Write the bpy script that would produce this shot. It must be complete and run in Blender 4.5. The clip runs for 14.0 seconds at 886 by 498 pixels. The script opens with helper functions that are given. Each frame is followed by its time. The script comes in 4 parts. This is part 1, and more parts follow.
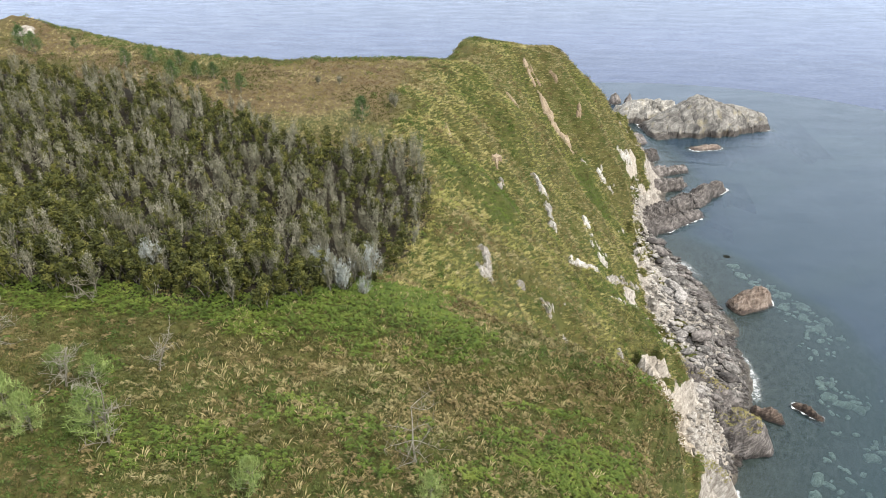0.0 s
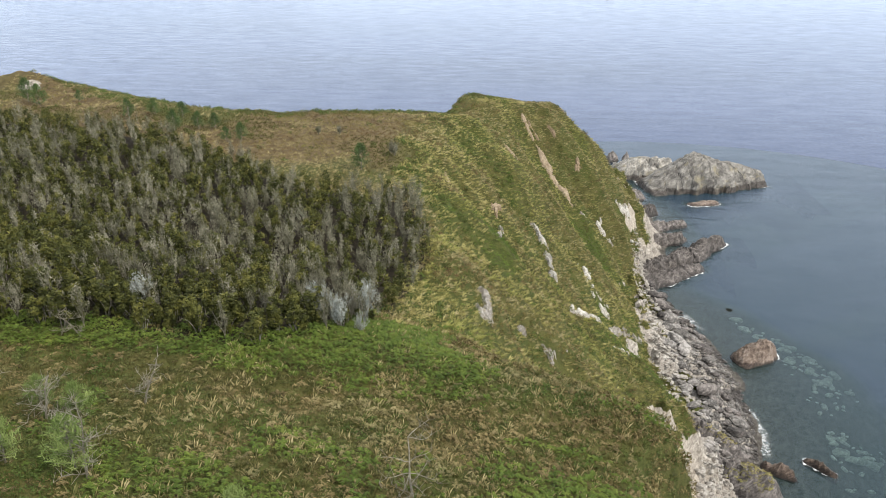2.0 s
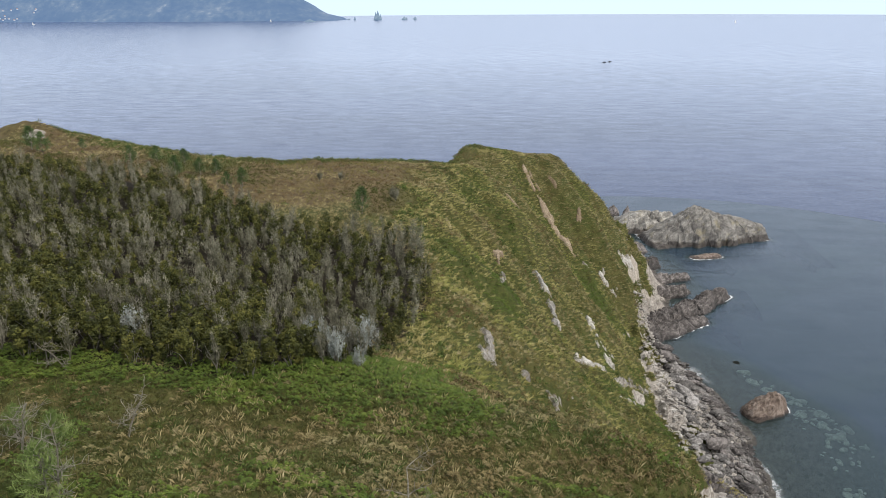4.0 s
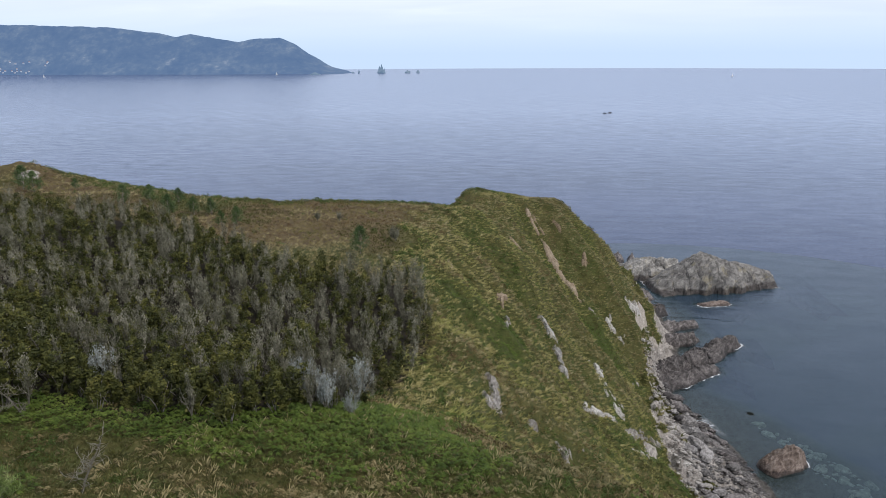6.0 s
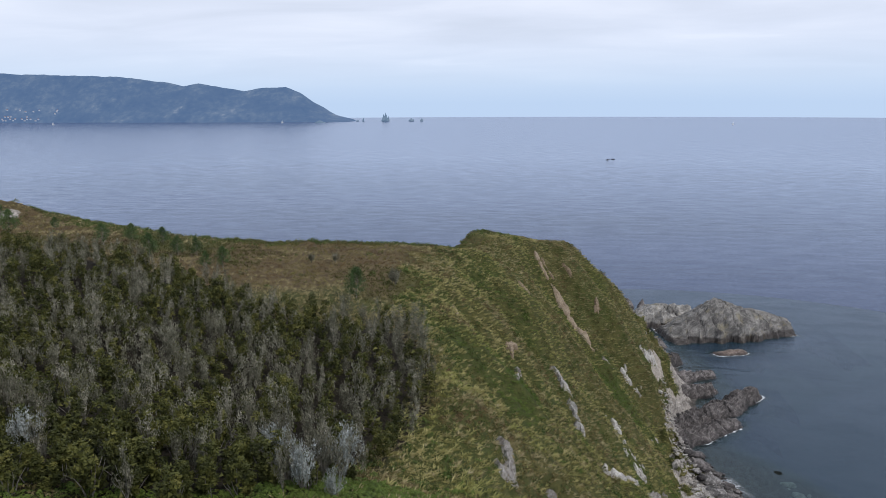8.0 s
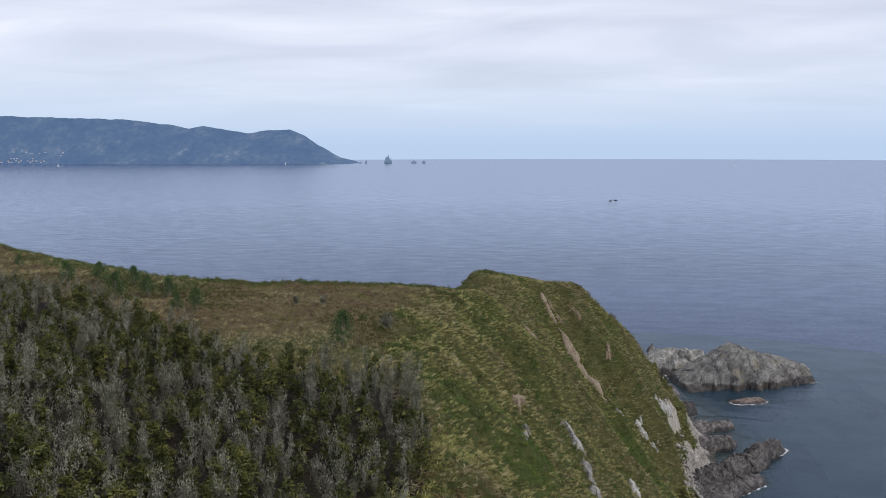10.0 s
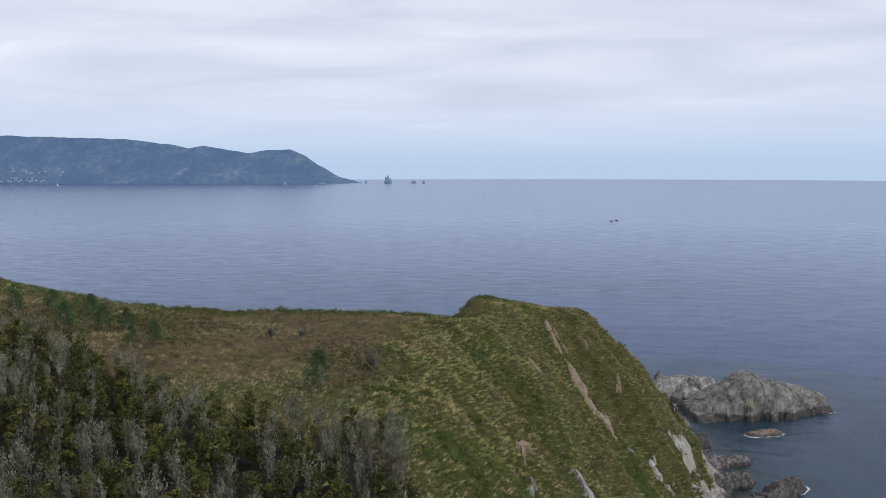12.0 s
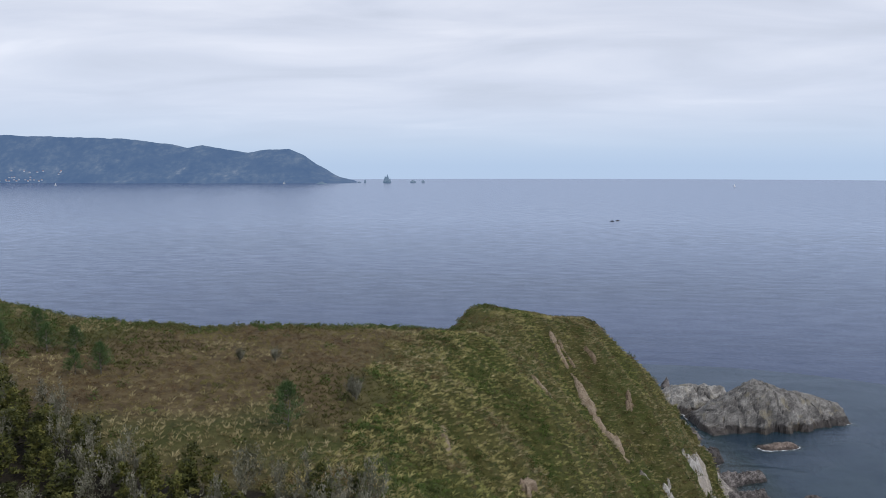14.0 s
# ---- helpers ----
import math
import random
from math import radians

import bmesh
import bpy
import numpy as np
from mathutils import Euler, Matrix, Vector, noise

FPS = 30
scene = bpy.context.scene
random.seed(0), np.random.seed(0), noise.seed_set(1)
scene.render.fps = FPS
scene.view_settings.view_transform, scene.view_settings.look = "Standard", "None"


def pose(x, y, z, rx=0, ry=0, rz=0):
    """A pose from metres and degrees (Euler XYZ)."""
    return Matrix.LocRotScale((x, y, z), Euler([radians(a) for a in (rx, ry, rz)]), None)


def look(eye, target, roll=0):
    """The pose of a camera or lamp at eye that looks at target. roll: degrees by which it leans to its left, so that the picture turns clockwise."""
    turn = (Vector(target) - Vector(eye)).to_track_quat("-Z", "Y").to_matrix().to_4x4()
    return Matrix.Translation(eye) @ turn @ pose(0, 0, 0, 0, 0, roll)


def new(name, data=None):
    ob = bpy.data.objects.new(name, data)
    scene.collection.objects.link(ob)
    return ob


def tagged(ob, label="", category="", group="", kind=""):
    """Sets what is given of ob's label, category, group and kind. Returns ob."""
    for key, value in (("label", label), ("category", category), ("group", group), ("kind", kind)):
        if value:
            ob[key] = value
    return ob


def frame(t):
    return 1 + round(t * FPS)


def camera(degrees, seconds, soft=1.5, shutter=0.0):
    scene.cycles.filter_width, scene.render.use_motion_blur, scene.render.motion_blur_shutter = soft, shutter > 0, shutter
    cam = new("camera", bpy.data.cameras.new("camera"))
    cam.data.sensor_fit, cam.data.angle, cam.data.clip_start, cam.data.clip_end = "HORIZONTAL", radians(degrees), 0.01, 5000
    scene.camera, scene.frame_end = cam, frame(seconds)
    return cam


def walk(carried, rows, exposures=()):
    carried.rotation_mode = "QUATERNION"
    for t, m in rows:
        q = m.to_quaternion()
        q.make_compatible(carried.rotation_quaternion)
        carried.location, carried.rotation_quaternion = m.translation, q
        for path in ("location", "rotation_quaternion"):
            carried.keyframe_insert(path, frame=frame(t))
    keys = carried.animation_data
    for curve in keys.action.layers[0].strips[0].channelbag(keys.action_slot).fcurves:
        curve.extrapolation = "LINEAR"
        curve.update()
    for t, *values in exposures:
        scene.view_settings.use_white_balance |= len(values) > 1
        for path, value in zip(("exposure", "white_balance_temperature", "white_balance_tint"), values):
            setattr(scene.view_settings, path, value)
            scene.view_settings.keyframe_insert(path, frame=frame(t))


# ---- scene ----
cam = camera(66.07, 14.0, soft=0.8)
# seconds, eye, yaw to the left, pitch, roll
PATH = [
    (0.0, (2.10, 0.19, 109.26), 6.215, -30.27, -0.4),
    (0.5, (2.10, 0.17, 108.52), 6.20, -28.95, -0.4),
    (1.0, (2.11, 0.16, 107.78), 6.16, -27.65, -0.4),
    (1.5, (2.14, 0.17, 107.01), 6.15, -26.36, -0.4),
    (2.0, (2.15, 0.19, 106.28), 6.14, -25.07, -0.4),
    (2.5, (2.14, 0.19, 105.56), 6.09, -23.77, -0.4),
    (3.0, (2.13, 0.30, 104.82), 6.17, -22.46, -0.4),
    (5.5, (1.75, 3.61, 101.05), 6.24, -17.01, -0.35),
    (6.0, (1.58, 5.35, 100.30), 6.36, -15.97, -0.3),
    (6.5, (1.23, 7.55, 99.43), 6.42, -15.03, -0.3),
    (7.0, (0.89, 9.95, 98.61), 6.51, -14.04, -0.3),
    (7.5, (0.57, 12.52, 97.79), 6.57, -13.03, -0.25),
    (8.0, (0.23, 15.20, 97.04), 6.60, -12.06, -0.25),
    (10.5, (-0.76, 29.62, 94.30), 6.78, -7.66, -0.15),
    (11.0, (-0.95, 32.75, 94.10), 6.74, -6.95, -0.15),
    (11.5, (-1.12, 35.88, 93.88), 6.77, -6.90, -0.1),
    (12.0, (-1.30, 39.03, 93.73), 6.74, -6.92, -0.1),
    (12.5, (-1.47, 42.09, 93.68), 6.71, -6.95, -0.1),
    (13.0, (-1.65, 45.18, 93.65), 6.68, -6.95, -0.1),
    (13.5, (-1.86, 48.36, 93.57), 6.71, -6.98, -0.1),
    (14.0, (-2.02, 51.46, 93.48), 6.71, -6.95, -0.1),
]
EXPOSURES = [(0.0, 1.53, 7000, 10), (1.5, 1.3, 7000, 10), (3.0, 0.98, 7000, 10), (5.5, 0.45, 6500, 14), (6.5, 0.3, 6350, 14), (8.0, 0.16, 6250, 14), (10.5, 0.08, 6250, 14), (14.0, 0.0, 6250, 14)]


def heading(eye, yaw, pitch):
    a, b = radians(yaw), radians(pitch)
    return (eye[0] - math.sin(a) * math.cos(b), eye[1] + math.cos(a) * math.cos(b), eye[2] + math.sin(b))


walk(cam, [(t, look(eye, heading(eye, yaw, pitch), roll)) for t, eye, yaw, pitch, roll in PATH], EXPOSURES)

# ---- world, sun ----
world = bpy.data.worlds.new("overcast_sky")
scene.world = world
world.use_nodes = True


class Tree:
    """Short hand for a node tree."""

    def __init__(self, tree):
        self.tree = tree
        tree.nodes.clear()

    def add(self, kind, **sets):
        node = self.tree.nodes.new(kind)
        for key, value in sets.items():
            self.put(node.inputs[key], value)
        return node

    def put(self, socket, value):
        if isinstance(value, bpy.types.NodeSocket):
            self.tree.links.new(value, socket)
        else:
            socket.default_value = value

    def attribute(self, name):
        node = self.tree.nodes.new("ShaderNodeAttribute")
        node.attribute_name = name
        return node.outputs["Fac"]

    def math(self, op, a, b=0.0, c=0.0, clamp=False):
        node = self.tree.nodes.new("ShaderNodeMath")
        node.operation, node.use_clamp = op, clamp
        for k, value in enumerate((a, b, c)):
            self.put(node.inputs[k], value)
        return node.outputs[0]

    def mix(self, f, a, b, blend="MIX"):
        node = self.tree.nodes.new("ShaderNodeMix")
        node.data_type, node.blend_type = "RGBA", blend
        for k, value in ((0, f), (6, a), (7, b)):
            self.put(node.inputs[k], value)
        return node.outputs[2]

    def ramp(self, f, stops):
        node = self.tree.nodes.new("ShaderNodeValToRGB")
        self.put(node.inputs[0], f)
        el = node.color_ramp.elements
        while len(el) < len(stops):
            el.new(0.5)
        for e, (at, col) in zip(el, stops):
            e.position, e.color = at, (*col, 1) if len(col) == 3 else col
        return node.outputs[0]

    def noise(self, vector, scale, detail=4.0, rough=0.55, distort=0.0):
        node = self.tree.nodes.new("ShaderNodeTexNoise")
        for key, value in (("Vector", vector), ("Scale", scale), ("Detail", detail), ("Roughness", rough), ("Distortion", distort)):
            self.put(node.inputs[key], value)
        return node.outputs[0]

    def scaled(self, vector, x, y, z, tilt=(0, 0, 0)):
        node = self.tree.nodes.new("ShaderNodeMapping")
        if any(tilt):
            turned = self.tree.nodes.new("ShaderNodeMapping")
            self.put(turned.inputs[0], vector)
            turned.inputs["Rotation"].default_value = [radians(a) for a in tilt]
            vector = turned.outputs[0]
        self.put(node.inputs[0], vector)
        node.inputs["Scale"].default_value = (x, y, z)
        return node.outputs[0]


def g(v):
    return (v, v, v)


T = Tree(world.node_tree)
SUN_UP, SUN_TURN = radians(48), radians(110)
sky = T.add("ShaderNodeTexSky")
sky.sky_type, sky.sun_disc, sky.sun_elevation, sky.sun_rotation, sky.dust_density = "NISHITA", False, SUN_UP, SUN_TURN, 2.0
coord = T.add("ShaderNodeTexCoord").outputs["Generated"]
sep = T.add("ShaderNodeSeparateXYZ", Vector=coord)
up = T.math("MAXIMUM", sep.outputs[2], 0.0)
flat = T.math("ADD", up, 0.11)
plane = T.add("ShaderNodeCombineXYZ", X=T.math("DIVIDE", sep.outputs[0], flat), Y=T.math("DIVIDE", sep.outputs[1], flat), Z=0.0).outputs[0]
clouds = T.noise(T.scaled(plane, 0.55, 1.0, 1.0), 1.15, 7.0, 0.5, 0.5)
tone = T.ramp(clouds, [(0.30, (0.58, 0.63, 0.70)), (0.46, (0.69, 0.74, 0.82)), (0.60, (0.80, 0.84, 0.90)), (0.72, (0.98, 1.0, 1.03))])
haze = T.ramp(up, [(0.0, (0.50, 0.645, 0.82)), (0.03, (0.56, 0.69, 0.84)), (0.09, (0.66, 0.745, 0.87)), (0.2, (0.72, 0.78, 0.87))])
veil = T.ramp(up, [(0.02, g(0.0)), (0.11, g(0.55)), (0.2, g(1.0))])
cover = T.mix(veil, haze, tone)
bright = T.mix(0.08, cover, T.mix(1.0, sky.outputs[0], (0.1, 0.1, 0.1, 1), "MULTIPLY"))
back = T.add("ShaderNodeBackground", Color=bright, Strength=1.0)
T.add("ShaderNodeOutputWorld", Surface=back.outputs[0])

sun = new("sun", bpy.data.lights.new("sun", "SUN"))
sun.data.energy, sun.data.angle, sun.data.color = 1.5, radians(11), (1.0, 0.95, 0.87)
sun.matrix_world = look((60, 60, 120), (60 - 0.75, 60 + 0.27, 120 - 0.89))

# ---- materials ----


def material(name):
    m = bpy.data.materials.new(name)
    m.use_nodes = True
    return m, Tree(m.node_tree)


def finish(T, colour, rough=0.85, height=None, depth=0.1, strength=0.5, spec=0.3, through_leaf=0.0):
    bsdf = T.add("ShaderNodeBsdfPrincipled", **{"Base Color": colour, "Roughness": rough, "Specular IOR Level": spec})
    if height is not None:
        bump = T.add("ShaderNodeBump", Height=height, Distance=depth, Strength=strength)
        T.put(bsdf.inputs["Normal"], bump.outputs[0])
    out = bsdf.outputs[0]
    if through_leaf:
        thin = T.add("ShaderNodeBsdfTranslucent", Color=colour)
        both = T.add("ShaderNodeMixShader", Fac=through_leaf)
        T.put(both.inputs[1], out)
        T.put(both.inputs[2], thin.outputs[0])
        out = both.outputs[0]
    T.add("ShaderNodeOutputMaterial", Surface=out)


def leaf_material(name, stops, patch=None, patch_scale=0.12, rough=0.65, tone=0.7, leafy=0.3, clump=1.2):
    """Leaves vary a little one by one, more from clump to clump, and in patches over the land."""
    stops, patch = ([(p, tuple(tone * c for c in col)) for p, col in some] for some in (stops, patch or []))
    m, T = material(name)
    geo = T.add("ShaderNodeNewGeometry")
    info = T.add("ShaderNodeObjectInfo")
    r = T.math("MULTIPLY_ADD", geo.outputs["Random Per Island"], leafy, 0.4 - leafy / 2)
    r = T.math("MULTIPLY_ADD", info.outputs["Random"], 0.2, r)
    near = T.noise(geo.outputs["Position"], 1.0, 2.0, 0.6)
    wide = T.noise(geo.outputs["Position"], 0.22, 3.0)
    r = T.math("ADD", r, T.math("MULTIPLY_ADD", near, clump, -clump / 2))
    r = T.math("ADD", r, T.math("MULTIPLY_ADD", wide, 0.9, -0.45), clamp=True)
    col = T.ramp(r, stops)
    if patch:
        big = T.noise(geo.outputs["Position"], patch_scale, 4.0)
        col = T.mix(T.ramp(big, [(0.46, g(0)), (0.62, g(1))]), col, T.ramp(r, patch))
    finish(T, col, rough, spec=0.2, through_leaf=0.1)
    return m


def rock_material(name, dark, mid, light, scale=0.5, lichen=None, wet=None, tilt=(0.22, 0.5, 2.0)):
    m, T = material(name)
    pos = T.add("ShaderNodeNewGeometry").outputs["Position"]
    info = T.add("ShaderNodeObjectInfo").outputs["Random"]
    big = T.noise(pos, scale, 5.0, 0.6)
    strata = T.noise(T.scaled(pos, *tilt, (15, 38, 20)), scale * 2.4, 8.0, 0.68, 0.5)
    fine = T.noise(pos, scale * 14, 6.0, 0.7)
    v = T.math("ADD", T.math("MULTIPLY", big, 0.45), T.math("MULTIPLY", strata, 0.55))
    v = T.math("ADD", v, T.math("MULTIPLY_ADD", info, 0.16, -0.08))
    v = T.math("ADD", v, T.math("MULTIPLY_ADD", fine, 0.3, -0.15))
    col = T.ramp(v, [(0.35, dark), (0.49, mid), (0.63, light)])
    # thin dark lines painted in for the shadow inside cracks
    crack_shade = T.math("ABSOLUTE", T.math("SUBTRACT", T.noise(T.scaled(pos, 0.5, 0.6, 1.3, (15, 38, 20)), scale * 3.2, 5.0, 0.6, 0.8), 0.5))
    col = T.mix(T.ramp(crack_shade, [(0.0, g(0.8)), (0.022, g(0.0))]), col, (*dark, 1))
    if lichen:
        col = T.mix(T.ramp(T.noise(pos, scale * 0.9, 6.0, 0.65), [(0.55, g(0)), (0.66, g(0.75))]), col, (*lichen, 1))
    rough = 0.88
    if wet:
        low = T.math("ADD", T.add("ShaderNodeSeparateXYZ", Vector=pos).outputs[2], T.math("MULTIPLY_ADD", big, 3.0, -1.5))
        dry = T.ramp(T.math("MULTIPLY", low, 0.2), [(wet * 0.2, g(0)), (wet * 0.2 + 0.14, g(1))])
        col = T.mix(dry, T.mix(1.0, col, (0.3, 0.27, 0.26, 1), "MULTIPLY"), col)
        rough = T.math("MULTIPLY_ADD", dry, 0.45, 0.43)
    h = T.math("ADD", T.math("MULTIPLY", strata, 0.8), T.math("MULTIPLY", fine, 0.35))
    finish(T, col, rough, h, 0.6, 0.9)
    return m


ROCK_GREY = rock_material("grey_schist", (0.085, 0.08, 0.075), (0.235, 0.225, 0.205), (0.44, 0.425, 0.39), 0.22, (0.22, 0.195, 0.13), 1.9, (0.4, 0.5, 1.3))
ROCK_DARK = rock_material("dark_wet_schist", (0.028, 0.026, 0.025), (0.095, 0.085, 0.08), (0.27, 0.245, 0.23), 0.5, None, 0.3)
ROCK_PALE = rock_material("pale_weathered_rock", (0.15, 0.13, 0.11), (0.33, 0.31, 0.28), (0.54, 0.52, 0.48), 0.6)
ROCK_RUST = rock_material("rusty_rock", (0.055, 0.042, 0.034), (0.155, 0.115, 0.092), (0.30, 0.245, 0.205), 0.7, None, 0.4)
SAND = rock_material("bare_sandy_earth", (0.14, 0.10, 0.062), (0.26, 0.195, 0.13), (0.37, 0.30, 0.22), 0.8)
BOULDER = rock_material("shore_boulder", (0.04, 0.038, 0.036), (0.17, 0.16, 0.15), (0.42, 0.40, 0.38), 0.8, None, 0.4)
DROWNED = rock_material("drowned_boulder", (0.12, 0.13, 0.115), (0.32, 0.33, 0.30), (0.55, 0.56, 0.52), 0.6)

BRACKEN = leaf_material("green_bracken", [(0.0, (0.035, 0.06, 0.010)), (0.5, (0.10, 0.155, 0.022)), (1.0, (0.20, 0.24, 0.045))], tone=0.68)
BRACKEN_DRY = leaf_material("dry_bracken", [(0.0, (0.08, 0.06, 0.028)), (0.45, (0.18, 0.14, 0.06)), (0.85, (0.31, 0.25, 0.12)), (1.0, (0.36, 0.23, 0.085))],
                            [(0.0, (0.09, 0.085, 0.035)), (0.5, (0.20, 0.18, 0.08)), (1.0, (0.36, 0.32, 0.18))], tone=0.85)
GRASS = leaf_material("long_slope_grass", [(0.0, (0.115, 0.105, 0.038)), (0.5, (0.205, 0.185, 0.074)), (0.8, (0.28, 0.245, 0.115)), (1.0, (0.37, 0.325, 0.19))],
                      [(0.0, (0.085, 0.092, 0.028)), (0.5, (0.165, 0.165, 0.052)), (1.0, (0.26, 0.24, 0.09))], 0.07, tone=1.68, leafy=0.14, clump=1.6)
MEADOW = leaf_material("meadow_grass", [(0.0, (0.08, 0.09, 0.024)), (0.5, (0.16, 0.165, 0.048)), (0.85, (0.27, 0.25, 0.10)), (1.0, (0.38, 0.34, 0.18))],
                       [(0.0, (0.10, 0.085, 0.03)), (0.5, (0.20, 0.17, 0.07)), (1.0, (0.34, 0.28, 0.15))], 0.2, tone=0.58)
STRAW = leaf_material("straw_grass", [(0.0, (0.16, 0.135, 0.062)), (0.5, (0.27, 0.23, 0.115)), (1.0, (0.40, 0.35, 0.21))], tone=1.15)
HEATH = leaf_material("brown_heath", [(0.0, (0.075, 0.05, 0.028)), (0.4, (0.15, 0.10, 0.05)), (0.75, (0.20, 0.165, 0.06)), (1.0, (0.27, 0.19, 0.15))],
                      [(0.0, (0.09, 0.088, 0.025)), (0.5, (0.18, 0.165, 0.05)), (1.0, (0.30, 0.25, 0.11))], 0.11, tone=1.05, clump=1.7)
SCRUB = leaf_material("green_scrub", [(0.0, (0.05, 0.085, 0.02)), (0.5, (0.09, 0.14, 0.03)), (1.0, (0.16, 0.21, 0.055))],
                      [(0.0, (0.09, 0.085, 0.03)), (0.5, (0.16, 0.145, 0.055)), (1.0, (0.26, 0.23, 0.11))], 0.14, tone=0.72)
LEAF_GREEN = leaf_material("olive_leaves", [(0.0, (0.03, 0.036, 0.010)), (0.4, (0.065, 0.074, 0.018)), (0.75, (0.125, 0.13, 0.03)), (1.0, (0.20, 0.19, 0.05))], tone=0.72, leafy=0.2, clump=2.4)
LEAF_GREY = leaf_material("grey_green_leaves", [(0.0, (0.07, 0.072, 0.042)), (0.5, (0.17, 0.165, 0.115)), (1.0, (0.36, 0.345, 0.27))], tone=0.9, leafy=0.2, clump=2.0)
LEAF_SILVER = leaf_material("silver_leaves", [(0.0, (0.22, 0.245, 0.22)), (0.5, (0.36, 0.39, 0.365)), (1.0, (0.56, 0.59, 0.57))], tone=0.78)
LEAF_PINE = leaf_material("pine_needles", [(0.0, (0.03, 0.06, 0.02)), (0.5, (0.07, 0.12, 0.04)), (1.0, (0.14, 0.20, 0.07))], tone=0.9)
LEAF_YOUNG = leaf_material("pale_pine_needles", [(0.0, (0.07, 0.11, 0.03)), (0.5, (0.14, 0.19, 0.06)), (1.0, (0.27, 0.31, 0.12))], tone=1.15)
BARK = rock_material("grey_bark", (0.10, 0.09, 0.08), (0.24, 0.22, 0.195), (0.42, 0.40, 0.36), 2.5)
TWIG = rock_material("bare_grey_twigs", (0.15, 0.135, 0.105), (0.27, 0.25, 0.20), (0.42, 0.395, 0.33), 2.5)


def ground_material():
    m, T = material("soil_and_turf")
    pos = T.add("ShaderNodeNewGeometry").outputs["Position"]
    z = T.add("ShaderNodeSeparateXYZ", Vector=pos).outputs[2]
    wide = T.noise(pos, 0.06, 5.0, 0.6)
    mid = T.noise(pos, 0.5, 6.0, 0.65)
    fine = T.noise(pos, 3.2, 6.0, 0.7)
    turf = T.ramp(T.math("ADD", T.math("MULTIPLY", mid, 0.55), T.math("MULTIPLY", fine, 0.45)),
                  [(0.33, (0.024, 0.026, 0.010)), (0.46, (0.048, 0.050, 0.015)), (0.56, (0.078, 0.074, 0.024)), (0.68, (0.13, 0.11, 0.05))])
    turf = T.mix(T.ramp(wide, [(0.45, g(0)), (0.62, g(0.7))]), turf, T.ramp(fine, [(0.35, (0.025, 0.038, 0.009)), (0.65, (0.065, 0.085, 0.02))]))
    heath = T.ramp(T.math("ADD", T.math("MULTIPLY", mid, 0.6), T.math("MULTIPLY", fine, 0.4)),
                   [(0.35, (0.04, 0.027, 0.016)), (0.5, (0.09, 0.066, 0.032)), (0.64, (0.15, 0.12, 0.06))])
    a = T.attribute("heath")
    turf = T.mix(a, turf, heath)
    # leaf litter under the grove, coloured darker for the shade between crowns
    turf = T.mix(T.attribute("shaded_litter"), turf, T.ramp(fine, [(0.35, (0.010, 0.009, 0.006)), (0.7, (0.035, 0.028, 0.018))]))
    strata = T.noise(T.scaled(pos, 0.35, 0.7, 1.8, (15, 38, 20)), 0.8, 8.0, 0.72, 0.6)
    stone = T.ramp(T.math("ADD", T.math("MULTIPLY", strata, 0.6), T.math("MULTIPLY", fine, 0.4)),
                   [(0.36, (0.06, 0.053, 0.046)), (0.46, (0.20, 0.18, 0.158)), (0.56, (0.36, 0.335, 0.30)), (0.68, (0.56, 0.53, 0.49))])
    a = T.attribute("earth")
    stone = T.mix(T.math("MULTIPLY", a, 0.8), stone, T.ramp(fine, [(0.3, (0.24, 0.195, 0.145)), (0.7, (0.50, 0.44, 0.35))]))
    a = T.attribute("rock")
    edge = T.math("ADD", a, T.math("MULTIPLY_ADD", mid, 0.9, -0.45))
    col = T.mix(T.ramp(edge, [(0.42, g(0)), (0.54, g(1))]), turf, stone)
    wet = T.ramp(T.math("ADD", z, T.math("MULTIPLY_ADD", mid, 2.0, -1.0)), [(0.25, g(0.25)), (0.95, g(1))])
    col = T.mix(1.0, col, wet, "MULTIPLY")
    col = T.mix(T.ramp(T.math("MULTIPLY", z, -0.1), [(0.2, g(0)), (0.7, g(1))]), col, T.ramp(fine, [(0.3, (0.15, 0.16, 0.15)), (0.7, (0.21, 0.22, 0.205))]))
    h = T.math("ADD", T.math("MULTIPLY", strata, 0.7), T.math("MULTIPLY", fine, 0.5))
    finish(T, col, 0.92, h, 0.35, 0.8, spec=0.15)
    return m


GROUND = ground_material()


